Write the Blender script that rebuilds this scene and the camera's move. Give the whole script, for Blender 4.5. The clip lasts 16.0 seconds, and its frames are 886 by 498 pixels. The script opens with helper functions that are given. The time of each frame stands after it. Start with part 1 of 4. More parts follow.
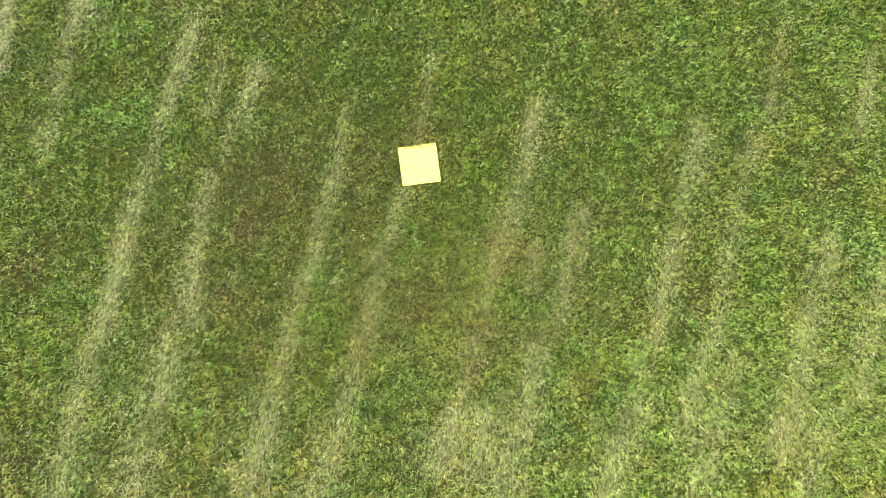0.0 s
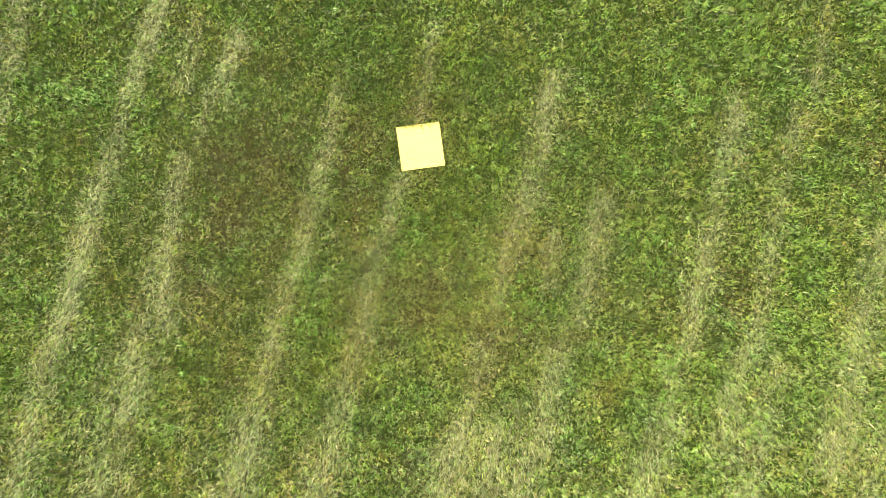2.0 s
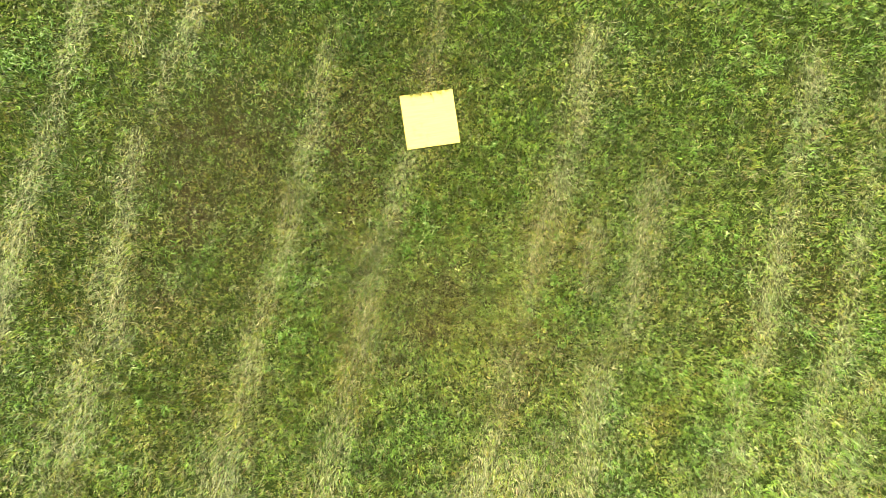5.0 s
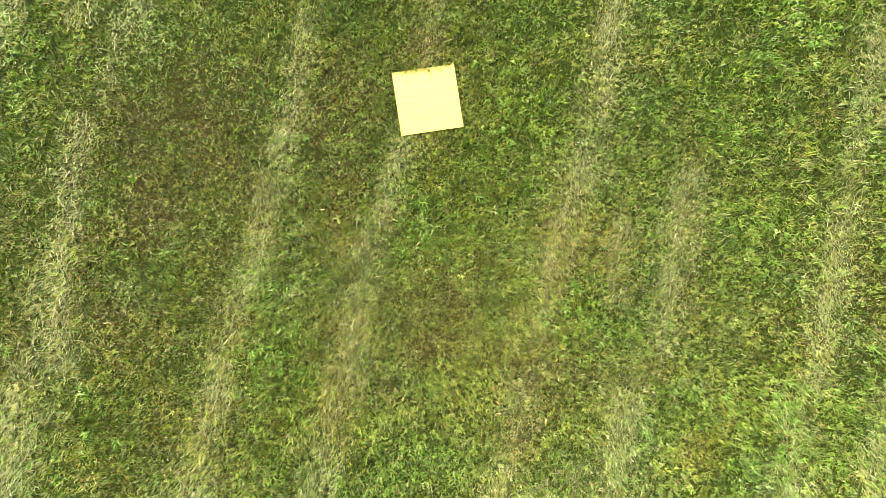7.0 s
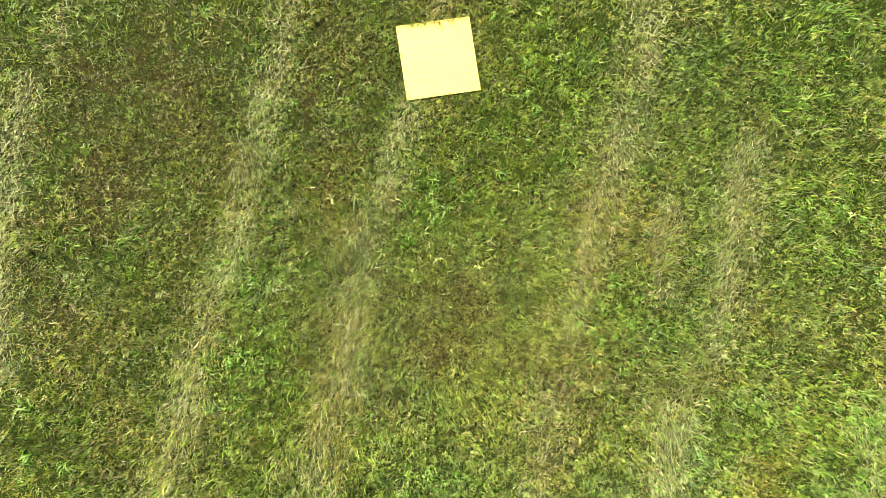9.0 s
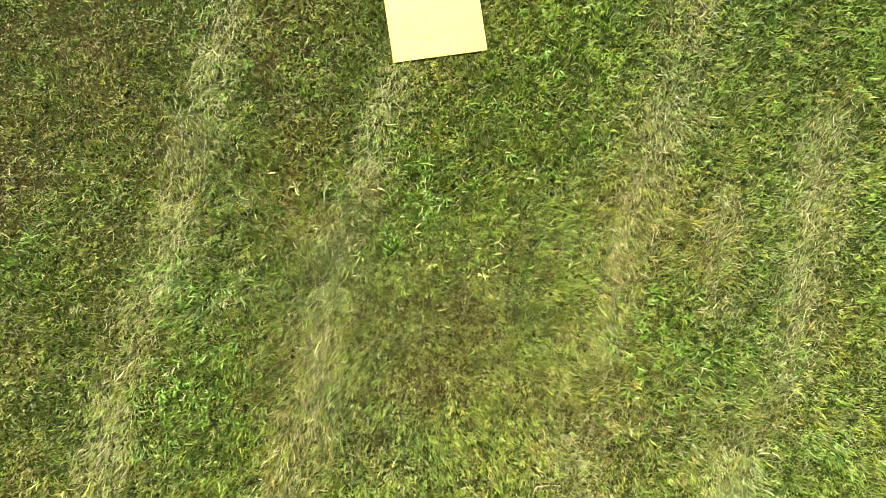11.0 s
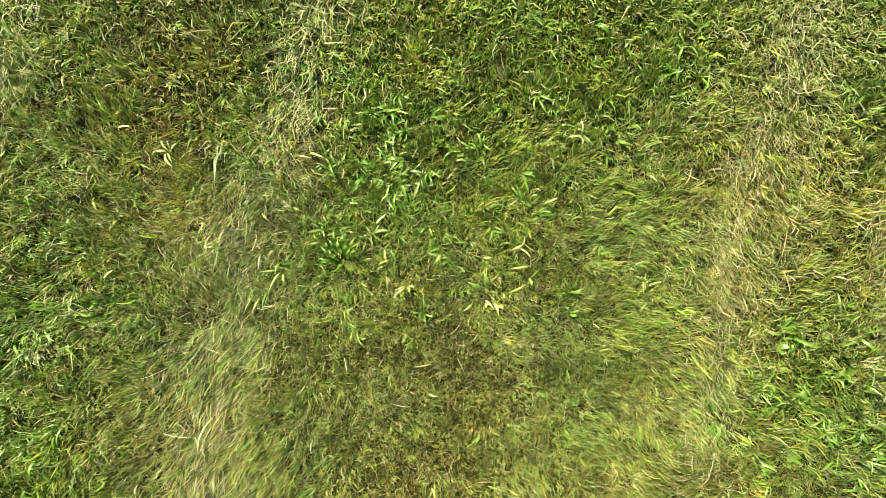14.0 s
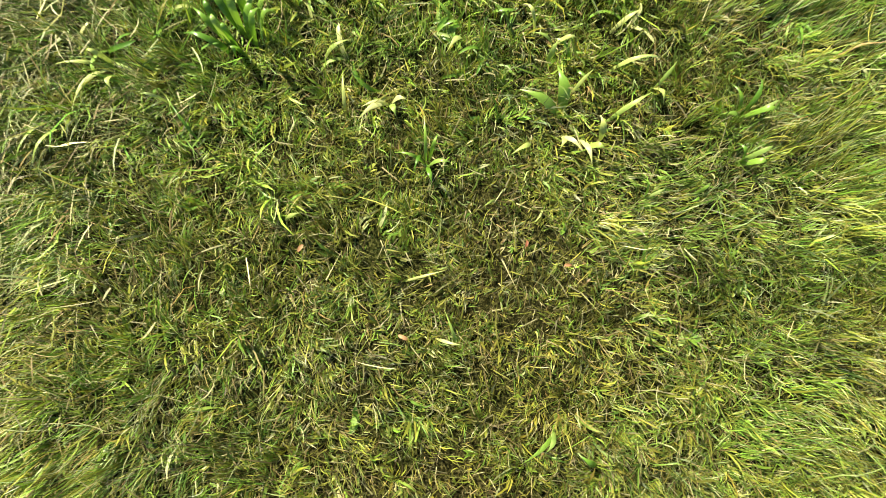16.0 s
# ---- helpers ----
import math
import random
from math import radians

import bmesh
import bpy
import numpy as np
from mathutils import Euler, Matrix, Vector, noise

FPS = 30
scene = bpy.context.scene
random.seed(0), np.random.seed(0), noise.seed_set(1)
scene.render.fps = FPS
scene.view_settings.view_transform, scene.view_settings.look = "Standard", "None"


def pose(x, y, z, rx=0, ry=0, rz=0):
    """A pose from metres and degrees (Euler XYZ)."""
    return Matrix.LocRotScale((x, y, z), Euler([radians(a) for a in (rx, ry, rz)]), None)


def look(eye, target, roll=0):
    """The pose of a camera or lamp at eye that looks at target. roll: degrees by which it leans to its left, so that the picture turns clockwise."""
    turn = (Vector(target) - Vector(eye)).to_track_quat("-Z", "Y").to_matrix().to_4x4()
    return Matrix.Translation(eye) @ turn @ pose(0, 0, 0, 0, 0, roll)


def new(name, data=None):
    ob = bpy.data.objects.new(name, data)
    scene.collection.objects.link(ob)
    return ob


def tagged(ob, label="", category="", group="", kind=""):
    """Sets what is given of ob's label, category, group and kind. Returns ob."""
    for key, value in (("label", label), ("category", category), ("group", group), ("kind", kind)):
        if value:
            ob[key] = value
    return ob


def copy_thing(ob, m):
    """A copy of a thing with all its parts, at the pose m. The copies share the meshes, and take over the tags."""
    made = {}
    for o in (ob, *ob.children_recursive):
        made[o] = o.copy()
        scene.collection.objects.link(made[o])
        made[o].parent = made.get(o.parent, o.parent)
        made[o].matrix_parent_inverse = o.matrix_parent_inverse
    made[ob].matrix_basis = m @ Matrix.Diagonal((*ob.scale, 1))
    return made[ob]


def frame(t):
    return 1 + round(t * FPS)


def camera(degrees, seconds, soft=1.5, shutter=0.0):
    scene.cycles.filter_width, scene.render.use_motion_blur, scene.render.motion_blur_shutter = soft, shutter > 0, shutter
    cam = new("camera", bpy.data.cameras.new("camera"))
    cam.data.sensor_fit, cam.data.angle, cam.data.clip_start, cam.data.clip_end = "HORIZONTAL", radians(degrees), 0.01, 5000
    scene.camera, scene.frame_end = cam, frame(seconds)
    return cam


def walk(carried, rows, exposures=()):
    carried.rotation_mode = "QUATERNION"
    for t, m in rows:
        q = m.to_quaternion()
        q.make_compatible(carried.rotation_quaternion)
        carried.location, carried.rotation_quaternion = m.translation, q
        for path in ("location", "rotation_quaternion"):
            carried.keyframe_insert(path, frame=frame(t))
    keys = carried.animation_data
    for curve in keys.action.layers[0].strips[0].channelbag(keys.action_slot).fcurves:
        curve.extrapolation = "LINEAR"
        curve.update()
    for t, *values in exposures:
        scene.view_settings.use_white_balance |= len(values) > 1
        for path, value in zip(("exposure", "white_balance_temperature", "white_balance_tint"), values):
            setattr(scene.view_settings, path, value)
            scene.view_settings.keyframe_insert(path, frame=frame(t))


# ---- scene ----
cam = camera(74, 16.0, soft=0.8, shutter=0.15)
PATH = [
    (0, pose(0.081, -1.617, 9.104, 1.937, -1.866, 0.357)),
    (0.5, pose(0.065, -1.651, 8.849, 1.974, -1.892, 0.368)),
    (1, pose(0.080, -1.695, 8.584, 1.979, -1.893, 0.375)),
    (1.5, pose(0.073, -1.728, 8.303, 2.045, -1.924, 0.334)),
    (2, pose(0.040, -1.693, 8.025, 2.070, -1.949, 0.177)),
    (2.5, pose(-0.011, -1.638, 7.750, 2.066, -2.051, 0.209)),
    (3, pose(-0.036, -1.626, 7.515, 2.114, -2.083, 0.196)),
    (3.5, pose(-0.084, -1.692, 7.326, 2.059, -2.146, 0.262)),
    (3.7, pose(-0.090, -1.703, 7.229, 1.914, -2.180, 0.297)),
    (5.8, pose(-0.104, -1.545, 6.101, 1.628, -2.024, -0.766)),
    (6, pose(-0.101, -1.531, 6.000, 1.657, -2.031, -0.749)),
    (6.5, pose(-0.083, -1.542, 5.771, 1.682, -2.064, -0.729)),
    (7, pose(-0.075, -1.589, 5.562, 1.810, -2.067, -0.710)),
    (7.5, pose(-0.078, -1.643, 5.354, 1.984, -2.093, -0.674)),
    (8, pose(-0.104, -1.679, 5.137, 2.120, -2.179, -0.710)),
    (8.5, pose(-0.149, -1.714, 4.898, 2.387, -2.309, -0.722)),
    (9, pose(-0.167, -1.725, 4.656, 2.465, -2.251, -0.726)),
    (9.2, pose(-0.168, -1.722, 4.554, 2.407, -2.174, -0.712)),
    (11.3, pose(-0.066, -1.629, 3.500, 2.036, -1.973, -0.430)),
    (11.5, pose(-0.059, -1.623, 3.396, 1.929, -2.059, -0.441)),
    (12, pose(-0.031, -1.621, 3.150, 1.947, -1.965, -0.531)),
    (12.5, pose(-0.038, -1.629, 2.907, 2.194, -2.134, -0.608)),
    (13, pose(-0.029, -1.592, 2.662, 1.972, -2.189, -0.586)),
    (13.5, pose(0.008, -1.545, 2.395, 1.853, -2.241, -0.553)),
    (14, pose(0.026, -1.543, 2.118, 1.987, -2.412, -0.570)),
    (14.5, pose(0.024, -1.616, 1.834, 2.458, -2.392, -0.728)),
    (15, pose(-0.002, -1.741, 1.537, 3.215, -2.276, -1.151)),
    (15.5, pose(0.016, -1.848, 1.228, 3.788, -2.448, -1.336)),
    (16, pose(0.023, -1.912, 0.955, 4.485, -2.714, -1.287)),
]
walk(cam, PATH, [(0.0, 1.77, 6500, 11), (3.0, 1.84, 6900, 9), (6.0, 1.90, 7050, 7), (9.0, 1.88, 7150, 7), (12.5, 1.89, 7050, 7), (14.5, 1.88, 7000, 7), (16.0, 1.90, 7050, 8)])

# ---- light ----
world = bpy.data.worlds.new("sky")
scene.world = world
world.use_nodes = True
wn = world.node_tree
sky = wn.nodes.new("ShaderNodeTexSky")
sky.sky_type, sky.sun_disc = "NISHITA", False
SUN_WAY = Vector((-0.52, 0.70, 0.80)).normalized()
sky.sun_elevation = math.asin(SUN_WAY.z)
sky.sun_rotation = math.atan2(SUN_WAY.x, SUN_WAY.y)
wn.nodes["Background"].inputs[1].default_value = 0.05
wn.links.new(sky.outputs[0], wn.nodes["Background"].inputs[0])
sun = new("sun", bpy.data.lights.new("sun", "SUN"))
sun.data.energy, sun.data.angle, sun.data.color = 5.0, radians(0.5), (1.0, 0.94, 0.75)
sun.matrix_world = look(SUN_WAY * 30, (0, 0, 0))

# ---- materials ----


def nodes_of(name):
    m = bpy.data.materials.new(name)
    m.use_nodes = True
    return m, m.node_tree.nodes, m.node_tree.links


def ramp(nodes, links, source, stops):
    r = nodes.new("ShaderNodeValToRGB")
    while len(r.color_ramp.elements) < len(stops):
        r.color_ramp.elements.new(0.5)
    for e, (at, col) in zip(r.color_ramp.elements, stops):
        e.position, e.color = at, (*col, 1)
    links.new(source, r.inputs[0])
    return r.outputs[0]


def blend(nodes, links, fac, a, b, how="MIX"):
    m = nodes.new("ShaderNodeMix")
    m.data_type, m.blend_type = "RGBA", how
    for sock, v in ((m.inputs[0], fac), (m.inputs[6], a), (m.inputs[7], b)):
        if isinstance(v, (int, float)):
            sock.default_value = v
        elif isinstance(v, tuple):
            sock.default_value = (*v, 1)
        else:
            links.new(v, sock)
    return m.outputs[2]


def noise_tex(nodes, links, scale, detail=3, rough=0.55, space="Object"):
    c = nodes.new("ShaderNodeTexCoord")
    n = nodes.new("ShaderNodeTexNoise")
    n.inputs["Scale"].default_value, n.inputs["Detail"].default_value = scale, detail
    n.inputs["Roughness"].default_value = rough
    links.new(c.outputs[space], n.inputs["Vector"])
    return n.outputs[0]


def attribute(nodes, name):
    a = nodes.new("ShaderNodeAttribute")
    a.attribute_name = name
    return a.outputs["Fac"]


def leafy(name, colour_of, through_light=0.3, rough=0.45, gloss=0.5):
    """A thin leaf: a glossy face that lets some light through."""
    m, nodes, links = nodes_of(name)
    p = nodes["Principled BSDF"]
    p.inputs["Roughness"].default_value = rough
    p.inputs["Specular IOR Level"].default_value = gloss
    col = colour_of(nodes, links)
    links.new(col, p.inputs["Base Color"])
    tr = nodes.new("ShaderNodeBsdfTranslucent")
    links.new(blend(nodes, links, 1.0, col, (1.0, 1.05, 0.55), "MULTIPLY"), tr.inputs[0])
    mix = nodes.new("ShaderNodeMixShader")
    mix.inputs[0].default_value = through_light
    links.new(p.outputs[0], mix.inputs[1])
    links.new(tr.outputs[0], mix.inputs[2])
    links.new(mix.outputs[0], nodes["Material Output"].inputs[0])
    return m


def tint_of(nodes):
    a = nodes.new("ShaderNodeAttribute")
    a.attribute_name = "tint"
    return a.outputs["Color"]


def grass_colour(nodes, links):
    grain = ramp(nodes, links, noise_tex(nodes, links, 130, 3, 0.6), [(0.3, (0.78, 0.80, 0.72)), (0.7, (1.16, 1.14, 1.18))])
    return blend(nodes, links, 0.8, tint_of(nodes), grain, "MULTIPLY")


def straw_colour(nodes, links):
    grain = ramp(nodes, links, noise_tex(nodes, links, 170, 3, 0.6), [(0.3, (0.80, 0.76, 0.70)), (0.7, (1.12, 1.12, 1.14))])
    return blend(nodes, links, 0.8, tint_of(nodes), grain, "MULTIPLY")


def weed_colour(nodes, links, source=None):
    source = source or nodes.new("ShaderNodeObjectInfo").outputs["Random"]
    base = ramp(nodes, links, source, [(0.0, (0.070, 0.175, 0.018)), (0.5, (0.135, 0.265, 0.030)), (0.85, (0.20, 0.33, 0.058)), (1.0, (0.33, 0.40, 0.16))])
    spots = ramp(nodes, links, noise_tex(nodes, links, 60, 3), [(0.3, (0.75, 0.8, 0.7)), (0.6, (1.08, 1.05, 1.0))])
    return blend(nodes, links, 0.7, base, spots, "MULTIPLY")


def pale_colour(nodes, links):
    info = nodes.new("ShaderNodeObjectInfo")
    base = ramp(nodes, links, info.outputs["Random"], [(0.0, (0.22, 0.33, 0.07)), (0.5, (0.36, 0.42, 0.13)), (1.0, (0.50, 0.50, 0.24))])
    return blend(nodes, links, 0.6, base, ramp(nodes, links, noise_tex(nodes, links, 70, 3), [(0.3, (0.7, 0.75, 0.6)), (0.6, (1.05, 1.05, 1.0))]), "MULTIPLY")


def dead_colour(nodes, links):
    info = nodes.new("ShaderNodeObjectInfo")
    base = ramp(nodes, links, info.outputs["Random"], [(0.0, (0.16, 0.05, 0.025)), (0.5, (0.24, 0.10, 0.05)), (1.0, (0.30, 0.18, 0.09))])
    return blend(nodes, links, 0.6, base, ramp(nodes, links, noise_tex(nodes, links, 90, 3), [(0.3, (0.5, 0.45, 0.4)), (0.7, (1.1, 1.1, 1.1))]), "MULTIPLY")


GRASS = leafy("grass_blade", grass_colour, 0.30, 0.45, 0.30)
STRAW = leafy("dry_straw", straw_colour, 0.12, 0.55, 0.25)
WEED = leafy("weed_leaf", weed_colour, 0.38, 0.36, 0.5)
WEED_PATCH = leafy("weed_patch", lambda nodes, links: weed_colour(nodes, links, nodes.new("ShaderNodeNewGeometry").outputs["Random Per Island"]), 0.38, 0.36, 0.5)
PALE_LEAF = leafy("pale_leaf", pale_colour, 0.3, 0.45, 0.4)
DEAD = leafy("dead_leaf", dead_colour, 0.15, 0.6, 0.3)

SOIL, nodes, links = nodes_of("lawn_soil")
p = nodes["Principled BSDF"]
p.inputs["Roughness"].default_value = 0.95
p.inputs["Specular IOR Level"].default_value = 0.0
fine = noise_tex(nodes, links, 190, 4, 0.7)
# Soil colours go almost black, which paints in the shade between the tufts.
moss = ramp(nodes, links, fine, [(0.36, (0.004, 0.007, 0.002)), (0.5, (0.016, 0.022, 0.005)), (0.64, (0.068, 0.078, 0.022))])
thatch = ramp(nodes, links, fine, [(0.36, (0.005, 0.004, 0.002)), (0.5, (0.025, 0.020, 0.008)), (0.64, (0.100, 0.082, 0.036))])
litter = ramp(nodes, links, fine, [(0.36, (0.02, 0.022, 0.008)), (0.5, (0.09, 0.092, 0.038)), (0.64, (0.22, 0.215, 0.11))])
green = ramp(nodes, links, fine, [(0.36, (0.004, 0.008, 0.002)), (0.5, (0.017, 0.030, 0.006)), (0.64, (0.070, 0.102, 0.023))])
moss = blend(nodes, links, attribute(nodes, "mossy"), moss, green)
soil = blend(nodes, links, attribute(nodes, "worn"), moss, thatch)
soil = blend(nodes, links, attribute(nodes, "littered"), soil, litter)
field = ramp(nodes, links, noise_tex(nodes, links, 9, 8, 0.85), [(0.36, (0.010, 0.016, 0.004)), (0.5, (0.036, 0.050, 0.013)), (0.68, (0.092, 0.110, 0.040))])
stripes = nodes.new("ShaderNodeMapping")
stripes.inputs["Rotation"].default_value = (0, 0, radians(15))
stripes.inputs["Scale"].default_value = (1.1, 0.06, 1)
whole = nodes.new("ShaderNodeTexCoord")
links.new(whole.outputs["Object"], stripes.inputs[0])
rows = nodes.new("ShaderNodeTexNoise")
rows.inputs["Scale"].default_value, rows.inputs["Detail"].default_value = 1.0, 4
links.new(stripes.outputs[0], rows.inputs["Vector"])
field = blend(nodes, links, 1.0, field, ramp(nodes, links, rows.outputs[0], [(0.35, (0.8, 0.85, 0.8)), (0.58, (1.0, 1.0, 1.0)), (0.7, (1.6, 1.5, 1.8))]), "MULTIPLY")
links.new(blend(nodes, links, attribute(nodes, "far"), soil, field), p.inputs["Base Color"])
bump = nodes.new("ShaderNodeBump")
bump.inputs["Strength"].default_value, bump.inputs["Distance"].default_value = 0.8, 0.012
links.new(fine, bump.inputs["Height"])
links.new(bump.outputs[0], p.inputs["Normal"])

PAINT, nodes, links = nodes_of("yellow_paint")
p = nodes["Principled BSDF"]
p.inputs["Roughness"].default_value = 0.55
grain_at = nodes.new("ShaderNodeTexCoord")
stretch = nodes.new("ShaderNodeMapping")
stretch.inputs["Scale"].default_value = (2, 26, 8)
links.new(grain_at.outputs["Object"], stretch.inputs[0])
wood = nodes.new("ShaderNodeTexNoise")
wood.inputs["Scale"].default_value, wood.inputs["Detail"].default_value = 3.0, 5
links.new(stretch.outputs[0], wood.inputs["Vector"])
tint = ramp(nodes, links, wood.outputs[0], [(0.25, (0.68, 0.505, 0.095)), (0.5, (0.71, 0.550, 0.118)), (0.8, (0.73, 0.575, 0.140))])
stain = ramp(nodes, links, noise_tex(nodes, links, 7, 4, 0.6), [(0.26, (0.80, 0.74, 0.62)), (0.42, (1, 1, 1))])
tint = blend(nodes, links, 0.85, tint, stain, "MULTIPLY")
# One small grey smudge near a corner.
smudge = nodes.new("ShaderNodeVectorMath")
smudge.operation, smudge.inputs[1].default_value = "DISTANCE", (-0.13, -0.165, 0.018)
links.new(grain_at.outputs["Object"], smudge.inputs[0])
ragged = nodes.new("ShaderNodeMath")
ragged.operation = "MULTIPLY"
links.new(smudge.outputs["Value"], ragged.inputs[0])
links.new(ramp(nodes, links, noise_tex(nodes, links, 45, 4, 0.7), [(0.3, (0.4, 0.4, 0.4)), (0.7, (1, 1, 1))]), ragged.inputs[1])
tint = blend(nodes, links, 1.0, tint, ramp(nodes, links, ragged.outputs[0], [(0.006, (0.72, 0.74, 0.86)), (0.022, (1, 1, 1))]), "MULTIPLY")
links.new(tint, p.inputs["Base Color"])
bump = nodes.new("ShaderNodeBump")
bump.inputs["Strength"].default_value, bump.inputs["Distance"].default_value = 0.15, 0.001
links.new(wood.outputs[0], bump.inputs["Height"])
links.new(bump.outputs[0], p.inputs["Normal"])

PLY, nodes, links = nodes_of("ply_edge")
p = nodes["Principled BSDF"]
p.inputs["Roughness"].default_value = 0.8
links.new(ramp(nodes, links, noise_tex(nodes, links, 40, 4), [(0.3, (0.17, 0.12, 0.07)), (0.7, (0.36, 0.27, 0.14))]), p.inputs["Base Color"])

# ---- what grows where ----
RNG = np.random.default_rng(7)
ROWS_OF_STRAW, BARE, LUSH, DULL, PALE, WORN = [], [], [], [], [], []
HUB = (0.10, -1.85)
BOARD_TURN, BOARD_HALF, BOARD_LOW, BOARD_TOP = radians(8), 0.30, 0.006, 0.018


def windrow(x0, y0, x1, y1, width, strength):
    """A stretch of dry clippings that the mower left, from one end to the other."""
    ROWS_OF_STRAW.append((x0, y0, x1, y1, width, strength))


def bare(x, y, rx, ry, strength):
    BARE.append((x, y, rx, ry, strength))


def lush(x, y, rx, ry, strength):
    LUSH.append((x, y, rx, ry, strength))


def dull(x, y, rx, ry, strength):
    DULL.append((x, y, rx, ry, strength))


windrow(-3.48, 2.16, -3.92, 0.75, 0.14, 0.90)
windrow(-3.92, 0.75, -4.42, -1.16, 0.14, 0.65)
windrow(-4.42, -1.16, -4.83, -2.62, 0.18, 0.85)
windrow(-4.89, -2.70, -5.41, -5.05, 0.19, 0.70)
windrow(-2.51, 1.43, -2.72, 0.81, 0.14, 0.85)
windrow(-3.09, 1.55, -3.22, 0.84, 0.16, 0.50)
windrow(-2.87, 0.72, -2.95, 0.11, 0.11, 0.50)
windrow(-3.20, -0.29, -3.40, -1.41, 0.14, 0.62)
windrow(-3.40, -1.46, -3.47, -2.36, 0.18, 0.90)
windrow(-3.72, -2.36, -3.76, -2.70, 0.21, 0.50)
windrow(-3.75, -2.78, -4.29, -5.06, 0.28, 0.60)
windrow(-1.14, 0.79, -1.30, -0.35, 0.11, 0.60)
windrow(-1.34, -0.36, -1.68, -1.79, 0.14, 0.85)
windrow(-1.80, -1.83, -2.14, -3.38, 0.14, 0.72)
windrow(-2.20, -3.46, -2.57, -5.07, 0.25, 0.75)
windrow(-0.01, 0.58, -0.23, -0.43, 0.11, 0.55)
windrow(-0.51, -1.31, -0.64, -1.66, 0.15, 0.58)
windrow(0.16, 1.61, -0.01, 0.58, 0.11, 0.50)
windrow(-0.23, -0.43, -0.51, -1.31, 0.12, 0.66)
windrow(-0.64, -1.66, -0.82, -2.65, 0.18, 0.75)
windrow(-0.86, -2.69, -1.19, -4.14, 0.16, 0.66)
windrow(-1.21, -4.06, -1.52, -5.07, 0.23, 0.65)
windrow(1.72, 0.43, 1.48, -0.68, 0.17, 0.57)
windrow(1.87, 0.97, 1.72, 0.43, 0.15, 0.94)
windrow(1.48, -0.68, 1.26, -1.51, 0.19, 0.85)
windrow(1.17, -1.56, 0.89, -2.86, 0.12, 0.68)
windrow(0.85, -2.86, 0.61, -3.81, 0.14, 0.70)
windrow(0.66, -3.72, 0.40, -4.58, 0.26, 0.95)
windrow(2.47, -0.76, 2.27, -2.03, 0.17, 0.95)
windrow(1.83, -1.29, 1.74, -1.82, 0.15, 0.68)
windrow(1.88, -2.69, 1.73, -3.51, 0.17, 0.74)
windrow(2.27, -2.03, 1.88, -2.69, 0.16, 0.55)
windrow(1.73, -3.51, 1.40, -4.84, 0.20, 0.60)
windrow(1.12, -3.98, 0.92, -4.75, 0.30, 0.85)
windrow(3.71, -2.55, 3.37, -3.47, 0.18, 0.51)
windrow(4.41, 0.56, 4.33, -0.03, 0.17, 0.78)
windrow(4.19, -0.30, 4.04, -1.10, 0.13, 0.51)
windrow(4.03, -1.10, 3.71, -2.55, 0.17, 0.78)
windrow(3.37, -3.47, 2.97, -5.12, 0.23, 0.73)
windrow(5.13, -0.06, 4.90, -1.36, 0.15, 0.51)
windrow(5.33, 0.43, 5.13, -0.06, 0.17, 0.62)
windrow(4.90, -1.36, 4.60, -2.68, 0.13, 0.73)
windrow(4.50, -2.85, 4.16, -3.99, 0.17, 0.66)
windrow(6.35, -1.70, 6.22, -2.06, 0.17, 0.51)
windrow(5.77, 2.35, 5.57, 0.98, 0.10, 0.62)
windrow(6.47, -1.21, 6.35, -1.70, 0.17, 0.84)
windrow(6.22, -2.06, 5.92, -3.38, 0.17, 0.80)
windrow(5.93, -3.38, 5.63, -4.43, 0.24, 0.95)
windrow(7.23, 1.73, 7.03, 0.82, 0.13, 0.73)
windrow(7.38, -1.61, 6.91, -3.55, 0.19, 0.62)
windrow(6.45, -3.82, 5.98, -5.12, 0.23, 0.47)
windrow(-5.31, 1.99, -5.45, 1.51, 0.17, 0.42)
windrow(-6.32, 2.45, -6.43, 1.49, 0.14, 0.90)
windrow(-5.17, 2.43, -5.31, 1.99, 0.18, 0.75)
windrow(-5.45, 1.51, -5.70, 0.20, 0.16, 0.50)
windrow(1.40, -3.55, 1.23, -5.09, 0.19, 0.50)
windrow(4.93, -3.03, 4.29, -5.11, 0.23, 0.47)

bare(-2.18, -0.28, 0.53, 0.31, 0.80)
bare(-2.68, -1.19, 0.44, 0.39, 0.80)
bare(-0.09, -2.35, 0.39, 0.31, 0.70)
bare(-5.92, -1.64, 0.39, 0.26, 1.00)
bare(-2.97, -2.01, 0.35, 0.35, 0.60)
bare(6.51, -0.18, 0.35, 0.35, 0.70)
bare(-0.76, 0.05, 0.39, 0.35, 0.60)
bare(4.32, -1.98, 0.35, 0.53, 0.50)
bare(-0.88, -0.70, 0.44, 0.61, 0.55)
bare(-1.58, -0.18, 0.44, 0.26, 0.50)
bare(3.88, -0.03, 0.26, 0.26, 0.30)
bare(-5.96, -4.38, 0.26, 0.53, 0.50)
bare(-4.13, -4.89, 0.53, 0.26, 0.50)
bare(7.24, -4.87, 0.35, 0.35, 0.40)
bare(-5.23, 2.21, 0.35, 0.26, 0.60)
bare(-5.81, -1.26, 0.26, 0.26, 0.50)
bare(1.13, -2.86, 0.35, 0.44, 0.40)
bare(-0.33, -4.40, 0.53, 0.44, 0.45)
